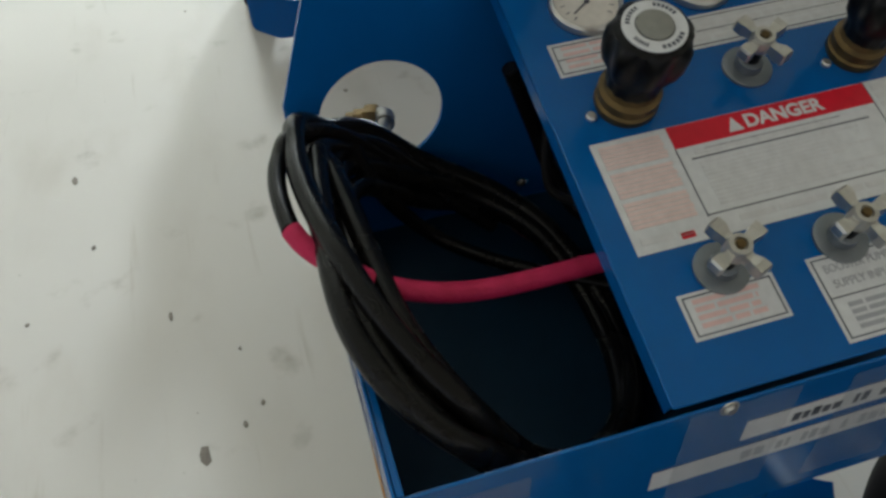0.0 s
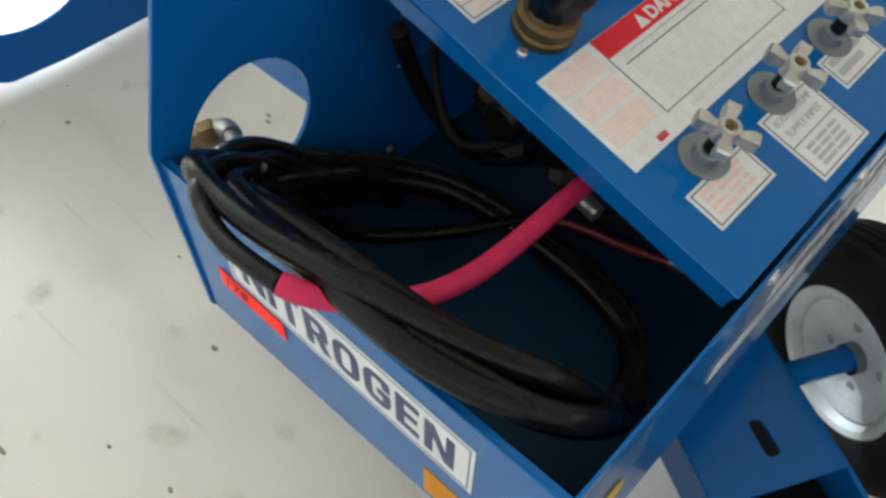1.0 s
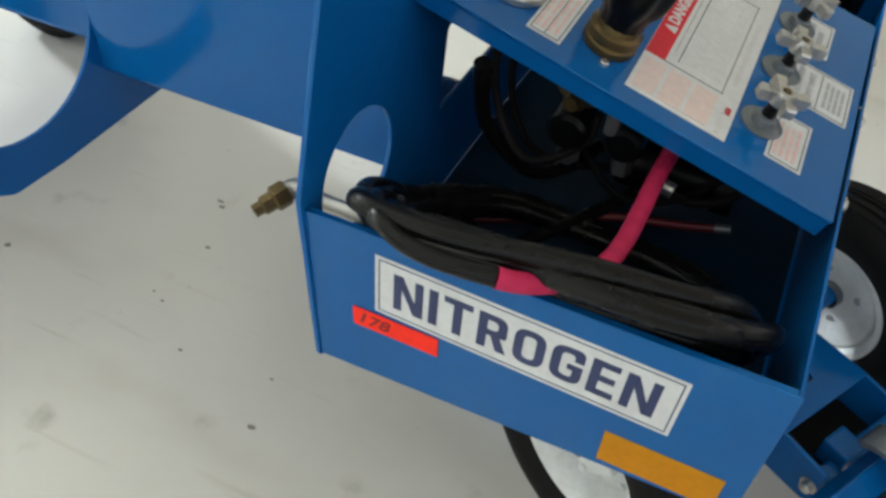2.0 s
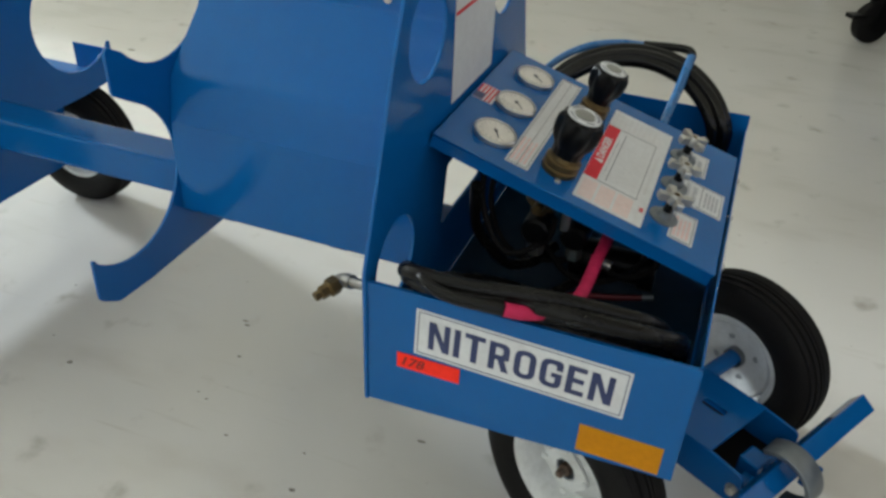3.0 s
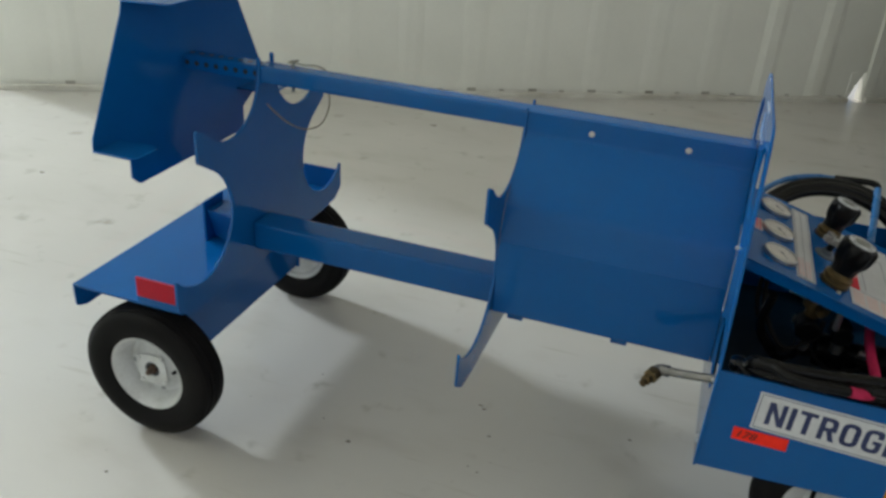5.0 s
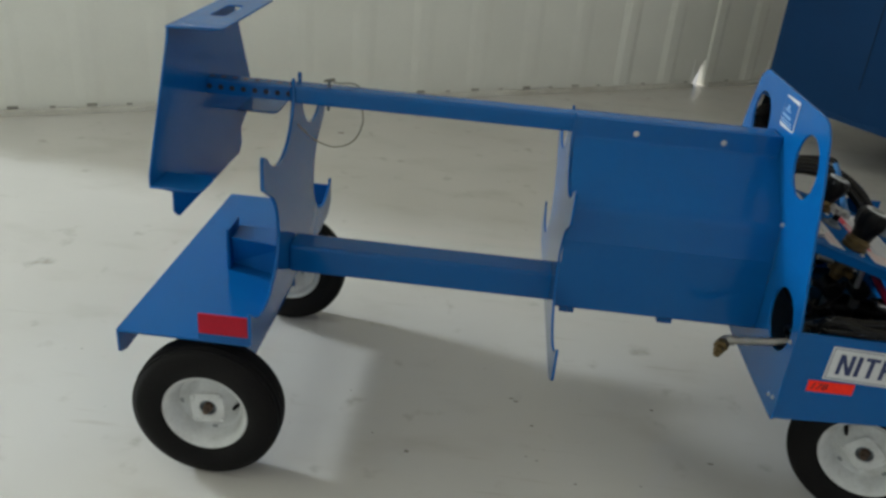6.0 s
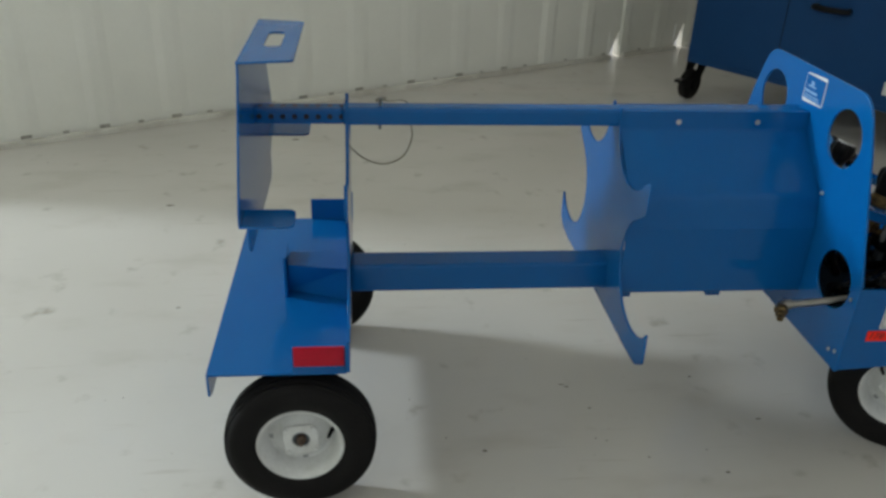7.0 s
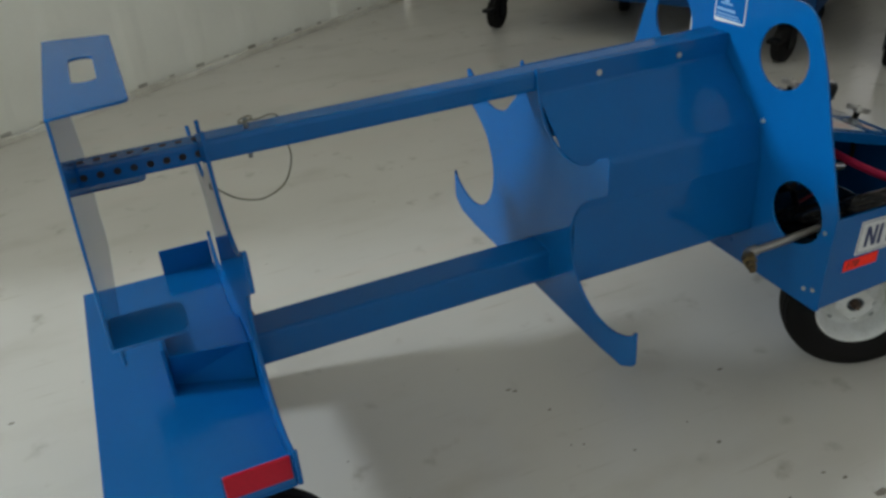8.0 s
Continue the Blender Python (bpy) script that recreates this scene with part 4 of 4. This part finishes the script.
def shutoff_valve(x, y, turn, h=0.044):
    m = on(x, y)
    g = part("shutoff_valve", lathe("shutoff_valve", [(0.024, 0), (0.024, 0.0025), (0.022, 0.0035), (0.013, 0.004), (0.012, 0.012), (0.010, 0.0135), (0, 0.0135)], 28, m), FLANGE, cart, "needle valve with a pale metal cross handle")
    part("stem", lathe("stem", [(0.0075, 0.010), (0.0075, h - 0.010), (0, h - 0.010)], 16, m), BLACK, g)
    bm = bmesh.new()
    for i in range(4):
        rot = Matrix.Rotation(radians(turn + 90 * i), 4, "Z")
        prev = None
        for d, w, z0, z1 in ((0.004, 0.0042, h - 0.012, h), (0.013, 0.0040, h - 0.011, h - 0.001), (0.020, 0.0060, h - 0.012, h + 0.001), (0.027, 0.0062, h - 0.011, h + 0.001), (0.0285, 0.0050, h - 0.0095, h - 0.001)):
            ring = [bm.verts.new(rot @ Vector(p)) for p in ((d, -w, z0), (d, w, z0), (d, w, z1), (d, -w, z1))]
            if prev:
                for q in range(4):
                    bm.faces.new((prev[q], prev[(q + 1) % 4], ring[(q + 1) % 4], ring[q]))
            prev = ring
        bm.faces.new(prev)
    part("cross_handle", done("cross_handle", bm, m), CAST, g)
    part("handle_hub", lathe("handle_hub", [(0.0105, h - 0.014), (0.0115, h - 0.004), (0.0095, h + 0.003), (0.006, h + 0.003), (0.005, h + 0.001), (0, h + 0.001)], 20, m), CAST, g)
    part("hub_screw", lathe("hub_screw", [(0.0045, h + 0.001), (0.004, h + 0.0035), (0, h + 0.0035)], 10, m), BRASS, g)


shutoff_valve(1.546, -0.066, 24)
shutoff_valve(1.547, 0.046, 15)
shutoff_valve(1.547, 0.158, 40)
shutoff_valve(1.366, 0.050, 25)

# plumbing under the console
def underside(x, y, s=1.0):
    m = on(x, y)
    g = part("regulator_body", lathe("regulator_body", [(0, -0.085), (0.014, -0.085), (0.016, -0.070), (0.028, -0.066), (0.030, -0.030), (0.024, -0.026), (0.024, -0.004), (0, -0.004)], 28, m), BRASS, cart, "brass regulator body under the control panel")
    part("port_fitting", tube("port_fitting", [(0, 0.02, -0.048), (0.0, 0.062, -0.048)], 0.0095, False, 1, 4, m), ZINC, g)
    part("port_fitting", tube("port_fitting", [(0.02, 0, -0.048), (0.058, 0.0, -0.05)], 0.0095, False, 1, 4, m), ZINC, g)
    part("port_fitting", tube("port_fitting", [(-0.02, 0, -0.048), (-0.055, 0.0, -0.05)], 0.0085, False, 1, 4, m), BRASS, g)


underside(1.374, -0.082)
underside(1.374, 0.148)
pump = part("booster_pump", lathe("booster_pump", [(0, 0), (0.036, 0), (0.038, 0.008), (0.038, 0.060), (0.030, 0.066), (0.030, 0.12), (0.036, 0.125), (0.036, 0.15), (0, 0.15)], 28, Matrix.Translation((1.40, 0.03, 0.44)) @ Matrix.Rotation(radians(90), 4, "Y")), BLACK, cart, "black booster pump body under the control panel")
for p in (((1.25, -0.06, 0.66), (1.26, -0.10, 0.58), (1.31, -0.12, 0.51), (1.37, -0.09, 0.53), (1.38, -0.08, 0.57)), ((1.26, 0.05, 0.66), (1.25, -0.02, 0.55), (1.30, -0.05, 0.47), (1.38, -0.02, 0.45), (1.44, 0.02, 0.46)), ((1.55, -0.07, 0.58), (1.55, -0.08, 0.52), (1.50, -0.07, 0.48), (1.45, -0.02, 0.47)), ((1.55, 0.03, 0.58), (1.54, 0.0, 0.50), (1.49, -0.03, 0.45), (1.42, -0.05, 0.44), (1.36, -0.05, 0.50), (1.37, -0.08, 0.55))):
    part("pressure_line", tube("pressure_line", p, 0.0052, False, 8, 3), RUBBER, cart)
for x, z, r in ((1.352, 0.548, 0.024), (1.418, 0.552, 0.022)):
    cv = part("check_valve", lathe("check_valve", [(0, 0), (r * 0.8, 0), (r, 0.005), (r, 0.05), (r * 0.7, 0.055), (0, 0.055)], 24, Matrix.Translation((x, -0.105, z)) @ Matrix.Rotation(radians(-90), 4, "X")), BLACK, cart, "black capped check valve under the control panel")
    part("union_nut", lathe("union_nut", [(r * 0.55, -0.028), (r * 0.62, -0.026), (r * 0.62, 0), (0, 0)], 6, Matrix.Translation((x, -0.08, z - r)) ), ZINC, cv)
part("riser_pipe", tube("riser_pipe", [(1.400, -0.10, 0.566), (1.402, -0.10, 0.612)], 0.0075, False, 1, 4), ZINC, cart)
for x, y in ((1.33, -0.02), (1.455, -0.11)):
    part("line_fitting", tube("line_fitting", [(x, y, 0.53), (x + 0.03, y - 0.004, 0.525)], 0.009, False, 1, 3), ZINC, cart)

# front end of the box: riveted label strips under clear tape
EP = Matrix(((0, 0, 1, BX1 + 0.0006), (1, 0, 0, 0), (0, 1, 0, 0), (0, 0, 0, 1)))
for y0, y1, z0, z1, sd in ((-0.083, 0.19, 0.508, 0.538, 61), (-0.160, 0.19, 0.464, 0.494, 62)):
    strip = part("serial_strip", bars("serial_strip", [(y0, y1, z0, z1)], EP, 0.0006), PAPER, end_panel, "white strip with worn dark print under clear tape")
    rs, glyphs, a = random.Random(sd), [], y0 + (0.045 if sd == 61 else 0.085)
    while a < y1 - 0.02:
        w = rs.uniform(0.004, 0.010)
        glyphs.append((a, a + w, z0 + 0.008, z1 - rs.uniform(0.007, 0.012)))
        a += w + rs.choice((0.003, 0.003, 0.012))
    part("print", bars("print", glyphs, EP @ Matrix.Translation((0, 0, 0.0008)), 0.0003), INK if sd == 61 else GREYINK, strip)
for y0, y1, z0, z1 in ((-0.142, -0.045, 0.420, 0.576), (0.005, 0.092, 0.398, 0.568), (0.13, 0.20, 0.43, 0.57)):
    part("clear_tape", bars("clear_tape", [(y0, y1, z0, z1)], EP @ Matrix.Translation((0, 0, 0.0014)), 0.0003), TAPE, end_panel, "wrinkled clear tape")
cl = part("corner_label", bars("corner_label", [(-0.350, -0.270, 0.395, 0.555)], EP, 0.0005), TAPE, end_panel, "pale worn sticker with a yellow mark")
part("mark", plate("mark", [circle(-0.305, 0.47, 0.018, 20)], 0.0006, EP @ Matrix.Translation((0, 0, 0.0009)), 0.0001), YELLOW, cl)
for y in (-0.107, 0.05, 0.19):
    bolt((BX1, y, 0.570), (1, 0, 0), 0.0055, 0.003, end_panel)
for y in (-0.317, -0.103):
    bolt((1.1835, y, 0.400), (1, 0, 0), 0.0040, 0.003, tray)

# ---- hoses ----
def gathered(p):
    """Draws the far side of a loop towards the bundle that all the loops share."""
    x, y, z = p
    w = 0.6 * min(max((y + 0.30) / 0.10, 0.0), 1.0)
    a = math.atan2((y + 0.235) / 0.140, (x - 1.422) / 0.186)
    tx, ty = 1.422 + 0.186 * math.cos(a), -0.235 + 0.140 * math.sin(a)
    tz = 0.402 + 0.07 * max(0.0, -math.cos(a)) + 0.03 * max(0.0, math.cos(a))
    return (x + (tx - x) * w, y + (ty - y) * w, z + (tz - z) * w)


def coiled_hose(lp):
    return tagged(part("air_hose", tube("air_hose", [gathered(p) for p in lp], 0.0114, True, 8, 5), HOSE, None), "black rubber air hose coiled in the blue hose box", "hose", "coiled air hoses")


coiled_hose([(1.236, -0.366, 0.608), (1.290, -0.380, 0.616), (1.354, -0.380, 0.620), (1.440, -0.366, 0.622), (1.520, -0.342, 0.606), (1.585, -0.300, 0.570), (1.612, -0.240, 0.505), (1.600, -0.170, 0.445), (1.550, -0.120, 0.410), (1.470, -0.095, 0.398), (1.370, -0.097, 0.398), (1.285, -0.140, 0.406), (1.242, -0.215, 0.455), (1.228, -0.300, 0.545)])
coiled_hose([(1.262, -0.352, 0.592), (1.310, -0.364, 0.600), (1.380, -0.370, 0.606), (1.450, -0.376, 0.612), (1.520, -0.371, 0.607), (1.580, -0.345, 0.588), (1.617, -0.292, 0.545), (1.618, -0.220, 0.475), (1.585, -0.140, 0.415), (1.500, -0.085, 0.390), (1.370, -0.078, 0.388), (1.270, -0.125, 0.394), (1.235, -0.215, 0.450), (1.240, -0.305, 0.545)])
coiled_hose([(1.252, -0.350, 0.578), (1.300, -0.348, 0.588), (1.360, -0.343, 0.588), (1.430, -0.337, 0.584), (1.505, -0.326, 0.574), (1.570, -0.290, 0.545), (1.594, -0.235, 0.495), (1.575, -0.160, 0.430), (1.515, -0.110, 0.395), (1.420, -0.088, 0.388), (1.310, -0.112, 0.392), (1.255, -0.180, 0.425), (1.238, -0.270, 0.510)])
coiled_hose([(1.275, -0.318, 0.540), (1.330, -0.345, 0.562), (1.410, -0.354, 0.566), (1.480, -0.355, 0.568), (1.550, -0.336, 0.550), (1.600, -0.290, 0.510), (1.610, -0.220, 0.450), (1.580, -0.145, 0.405), (1.510, -0.095, 0.388), (1.400, -0.066, 0.387), (1.310, -0.095, 0.388), (1.260, -0.170, 0.420), (1.252, -0.250, 0.475)])
coiled_hose([(1.249, -0.359, 0.585), (1.305, -0.374, 0.600), (1.375, -0.375, 0.610), (1.452, -0.370, 0.610), (1.527, -0.358, 0.600), (1.587, -0.338, 0.585), (1.617, -0.297, 0.555), (1.614, -0.204, 0.480), (1.564, -0.118, 0.420), (1.473, -0.078, 0.400), (1.380, -0.080, 0.410), (1.294, -0.106, 0.430), (1.239, -0.162, 0.470), (1.213, -0.236, 0.525), (1.210, -0.293, 0.560), (1.222, -0.332, 0.580)])
coiled_hose([(1.255, -0.338, 0.572), (1.305, -0.362, 0.584), (1.380, -0.366, 0.590), (1.455, -0.360, 0.590), (1.530, -0.345, 0.578), (1.588, -0.308, 0.545), (1.608, -0.250, 0.490), (1.590, -0.172, 0.425), (1.530, -0.112, 0.396), (1.430, -0.090, 0.394), (1.338, -0.104, 0.408), (1.270, -0.155, 0.440), (1.236, -0.230, 0.495), (1.228, -0.296, 0.555)])
coiled_hose([(1.262, -0.330, 0.560), (1.318, -0.348, 0.572), (1.395, -0.352, 0.578), (1.470, -0.348, 0.576), (1.545, -0.325, 0.560), (1.592, -0.275, 0.520), (1.598, -0.205, 0.455), (1.555, -0.135, 0.405), (1.480, -0.112, 0.398), (1.390, -0.112, 0.402), (1.312, -0.132, 0.422), (1.260, -0.190, 0.460), (1.243, -0.262, 0.520)])
outer = tube("air_hose", [(1.270, -0.170, 0.425), (1.240, -0.250, 0.495), (1.238, -0.325, 0.580), (1.262, -0.378, 0.614), (1.292, -0.397, 0.613), (1.325, -0.404, 0.612), (1.360, -0.404, 0.613), (1.391, -0.401, 0.613)], 0.0090, False, 8, 5)
tagged(part("air_hose", outer, HOSE, None), "black air hose lapped over the edge of the box", "hose", "coiled air hoses")
slack = tube("air_hose", [(1.252, -0.320, 0.575), (1.268, -0.300, 0.520), (1.282, -0.250, 0.450), (1.320, -0.190, 0.425), (1.360, -0.130, 0.420), (1.395, -0.075, 0.420), (1.432, -0.025, 0.430)], 0.0085, False, 8, 4)
tagged(part("air_hose", slack, HOSE, None), "thin black air hose lying slack under the control panel", "hose", "coiled air hoses")
drop = tube("air_hose", [(1.262, -0.150, 0.640), (1.256, -0.118, 0.550), (1.280, -0.103, 0.500), (1.312, -0.080, 0.460), (1.345, -0.038, 0.450), (1.370, 0.010, 0.460)], 0.0095, False, 8, 4)
tagged(part("air_hose", drop, HOSE, None), "black air hose dropping behind the control panel", "hose", "coiled air hoses")
pink = tube("sleeved_hose", [(1.480, 0.020, 0.575), (1.473, -0.050, 0.562), (1.467, -0.130, 0.556), (1.466, -0.220, 0.556), (1.463, -0.275, 0.562), (1.454, -0.322, 0.575), (1.440, -0.354, 0.590), (1.424, -0.377, 0.600), (1.407, -0.393, 0.608), (1.390, -0.4010, 0.613)], 0.0098, False, 8, 5)
tagged(part("sleeved_hose", pink, PINK, None), "bright pink sleeved hose crossing the blue hose box", "hose")
red = tube("red_hose", [(1.260, -0.140, 0.405), (1.320, -0.105, 0.402), (1.420, -0.057, 0.410), (1.490, -0.047, 0.420), (1.543, -0.040, 0.430)], 0.0055, False, 8, 3)
red_hose = thing("red_hose", "thin dark red hose under the control panel", "hose")
part("hose", red, DARKRED, red_hose)
part("end_crimp", tube("end_crimp", [(1.540, -0.040, 0.430), (1.558, -0.038, 0.434)], 0.0062, False, 1, 3), FLANGE, red_hose, "dull steel crimp")

# delivery end with elbow and brass nipple through the lower hole
lead = thing("hose_end", "zinc hose end with brass nipple through the front plate", "hose fitting", (1.18, -0.28, 0.50))
I0 = Matrix.Translation((-1.18, 0.28, -0.50))
part("stem", tube("stem", [(1.255, -0.300, 0.520), (1.215, -0.292, 0.507), (1.150, -0.275, 0.488), (1.108, -0.262, 0.476), (1.083, -0.254, 0.470)], 0.0088, False, 6, 5, I0), WORN, lead)
part("elbow", tube("elbow", [(1.096, -0.257, 0.472), (1.078, -0.253, 0.468), (1.068, -0.262, 0.464)], 0.0125, False, 6, 5, I0), WORN, lead)
part("brass_nut", lathe("brass_nut", [(0, 0), (0.015, 0), (0.0165, 0.003), (0.0165, 0.018), (0.012, 0.021), (0.012, 0.034), (0.0085, 0.036), (0.0085, 0.046), (0, 0.047)], 6, I0 @ Matrix.Translation((1.070, -0.260, 0.465)) @ Vector((-0.45, -0.85, -0.20)).to_track_quat("Z", "Y").to_matrix().to_4x4()), BRASS, lead)

# far hose coil standing in the far half of the box
for x, y, rx, rz, zc in ((1.416, 0.388, 0.195, 0.124, 0.560), (1.411, 0.387, 0.179, 0.112, 0.560), (1.419, 0.373, 0.188, 0.120, 0.560), (1.413, 0.372, 0.174, 0.110, 0.560)):
    pts = []
    for k in range(18):
        a = math.tau * k / 18
        z = zc + math.sin(a) * (rz if math.sin(a) > 0 else zc - 0.392)
        tuck = 0.10 * max(0, -math.sin(a)) * max(0, -math.cos(a))
        pts.append((x + rx * math.cos(a) + tuck, y + 1.05 * max(0, z - 0.612) - 0.003 * math.cos(2 * a), z))
    tagged(part("air_hose", tube("air_hose", pts, 0.0132, True, 6, 6), GLOSSHOSE, None), "glossy black air hose coil leaning over the box's far side", "hose", "standing hose coils")
bh = tube("blue_hose", [(1.210, 0.372, 0.606), (1.230, 0.408, 0.638), (1.266, 0.440, 0.664), (1.312, 0.464, 0.681), (1.362, 0.479, 0.688), (1.414, 0.487, 0.688)], 0.0078, False, 8, 5)
tagged(part("blue_hose", bh, BLUEHOSE, None), "thin blue hose laid over the black hose coil", "hose")
bh2 = thing("strap_hose", "blue hose with a black end fitting bent over the coil", "hose", (1.50, 0.47, 0.69))
I1 = Matrix.Translation((-1.50, -0.47, -0.69))
part("hose", tube("hose", [(1.510, 0.462, 0.688), (1.507, 0.425, 0.675), (1.502, 0.360, 0.648), (1.495, 0.290, 0.619), (1.490, 0.242, 0.600)], 0.0090, False, 8, 5, I1), BLUEHOSE, bh2)
part("end_fitting", tube("end_fitting", [(1.408, 0.487, 0.689), (1.460, 0.484, 0.694), (1.492, 0.477, 0.697), (1.506, 0.470, 0.695), (1.511, 0.461, 0.687)], 0.0088, False, 8, 5, I1), GLOSSHOSE, bh2)
part("end_fitting", tube("end_fitting", [(1.420, 0.471, 0.684), (1.465, 0.465, 0.683), (1.502, 0.456, 0.677)], 0.0076, False, 8, 5, I1), GLOSSHOSE, bh2)

# lanyard under the top rail
lan = thing("pin_lanyard", "thin steel cable lanyard and lock pin looped under the top rail", "cable", (0.07, 0.03, 0.838))
I2 = Matrix.Translation((-0.07, -0.03, -0.838))
part("cable", tube("cable", [(0.084, 0.030, 0.902), (0.105, 0.036, 0.897), (0.135, 0.055, 0.894), (0.152, 0.069, 0.878), (0.156, 0.070, 0.840), (0.162, 0.064, 0.795), (0.140, 0.060, 0.745), (0.093, 0.058, 0.724), (0.048, 0.050, 0.738), (0.018, 0.040, 0.764), (0.001, 0.030, 0.786)], 0.0018, False, 8, 2, I2), WIRE, lan)
part("pin", tube("pin", [(0.080, 0.030, 0.828), (0.082, 0.030, 0.906)], 0.0042, False, 1, 3, I2), FLANGE, lan)
part("pin_ring", tube("pin_ring", [(0.082 + 0.013 * math.cos(a), 0.030 + 0.011 * math.sin(a), 0.9035 + 0.003 * math.cos(a)) for a in (math.tau * i / 10 for i in range(10))], 0.0017, True, 3, 2, I2), WIRE, lan)
bolt((-0.0065, 0.028, 0.788), (1, 0, 0), 0.0048, 0.006, mat=FLANGE)

# ---- background cabinet on casters ----
def caster(at, turn, parent):
    m = Matrix.Translation(at) @ Matrix.Rotation(radians(turn), 4, "Z") @ Matrix.Scale(1.425, 4)
    c = part("caster", box("caster", -0.035, 0.055, -0.035, 0.035, 0.165, 0.175, 0.002, m), ZINC, parent, "black swivel caster")
    for y in (-0.028, 0.028):
        part("fork", plate("fork", [round_corners([(-0.03, 0.167), (0.05, 0.167), (-0.02, 0.055, 0.015), (-0.05, 0.055, 0.015)])], 0.003, m @ along(y)), BLACK, c)
    part("caster_wheel", lathe("caster_wheel", [(0.02, -0.02), (0.055, -0.022), (0.066, -0.016), (0.068, 0), (0.066, 0.016), (0.055, 0.022), (0.02, 0.02)], 28, m @ Matrix.Translation((-0.03, 0, 0.068)) @ Matrix.Rotation(radians(90), 4, "X")), RUBBER, c)
    part("brake_pedal", box("brake_pedal", -0.125, -0.06, -0.022, 0.022, 0.085, 0.10, 0.004, m), BLACK, c)


UNITS = ((Vector((2.09, 3.14, 0)), Vector((3.06, 1.66, 0)), True), (Vector((3.40, 1.38, 0)), Vector((4.3, 0.10, 0)), False))


def cabinet(K0, K1, marked):
    d = (K1 - K0).normalized()
    back = Vector((-d.y, d.x, 0))
    L = (K1 - K0).length
    cab = thing("equipment_cabinet", "large dark blue sheet-metal equipment cabinet on casters by the wall", "cabinet", K0)
    m = Matrix(((d.x, back.x, 0, 0), (d.y, back.y, 0, 0), (0, 0, 1, 0), (0, 0, 0, 1)))
    body = part("body", box("body", 0.035, L + 0.12, 0.0, 2.2, 0.250, 1.35, 0.01, m), CABINET_BLUE, cab)
    part("base_rail", box("base_rail", 0.040, L + 0.115, -0.003, 2.203, 0.244, 0.274, 0.004, m), CABINET_BLUE, cab)
    for a in (L * 0.36, L * 0.72):
        part("door_seam", box("door_seam", a, a + 0.004, -0.0015, 0.004, 0.44, 1.30, 0.0005, m), BLACK, cab)
    fm = m @ along(-0.002)
    if marked:
        nm = part("name_plate", bars("name_plate", [(1.27, 1.70, 0.332, 0.400)], fm, 0.001), PAPER, cab, "white strip with a dark plain mark")
        part("mark", bars("mark", [(1.30 + 0.035 * i, 1.326 + 0.035 * i, 0.362, 0.388) for i in range(7)] + [(1.46, 1.64, 0.344, 0.354)], m @ along(-0.0045), 0.001), INK, nm)
        part("handle", tube("handle", [(0.81, -0.003, 0.715), (0.81, -0.035, 0.715), (0.90, -0.045, 0.712), (0.99, -0.035, 0.715), (0.99, -0.003, 0.715)], 0.016, False, 5, 4, m), BLACK, cab)
    for a, b, turn in ((0.06, 0.08, 35), (L, 0.08, 20), (0.62, 0.7, 60), (L, 0.7, -20), (0.12, 2.08, 15), (L, 2.08, 40)):
        caster(m @ Vector((a, b, 0)), turn, cab)


for k0, k1, marked in UNITS:
    cabinet(k0, k1, marked)

# ---- specks on the floor ----
rnd = random.Random(5)
spots = [(1.206, -0.617, 0.013), (1.019, -0.541, 0.004), (0.91, -0.652, 0.006), (0.689, -0.786, 0.008), (0.474, -0.823, 0.009), (0.847, -0.901, 0.005), (1.139, -0.518, 0.005), (1.171, -0.55, 0.005), (0.357, -0.219, 0.007),
         (0.632, 0.068, 0.005), (0.645, 0.055, 0.006), (0.691, -0.049, 0.004), (0.674, -0.182, 0.003), (0.801, -0.266, 0.004), (0.971, -0.245, 0.004), (1.047, 0.090, 0.006), (1.174, -0.122, 0.006), (0.994, -0.335, 0.006), (-0.322, 2.288, 0.020),
         (0.758, 3.15, 0.014), (-0.977, 2.57, 0.014), (-0.603, 0.562, 0.006), (0.257, -0.16, 0.003), (-0.804, 1.427, 0.012), (-1.603, 0.825, 0.012), (-0.128, -0.551, 0.005)]
bm = bmesh.new()
for i in range(58):
    x, y, r = spots[i] if i < len(spots) else (rnd.uniform(-1.6, 2.4), rnd.uniform(-1.2, 2.2), rnd.choice((0.0015, 0.002, 0.003, 0.003)))
    long = rnd.uniform(1.0, 1.9)
    n = 7
    ring = [bm.verts.new((x + r * long * rnd.uniform(0.6, 1.1) * math.cos(6.283 * k / n), y + r * rnd.uniform(0.5, 1.0) * math.sin(6.283 * k / n), 0.0004)) for k in range(n)]
    top = bm.verts.new((x, y, 0.0008 + r * 0.12))
    for k in range(n):
        bm.faces.new((ring[k], ring[(k + 1) % n], top))
tagged(part("floor_debris", done("floor_debris", bm), DEBRIS, None), "dark grit and specks scattered on the floor", "debris", kind="stuff")
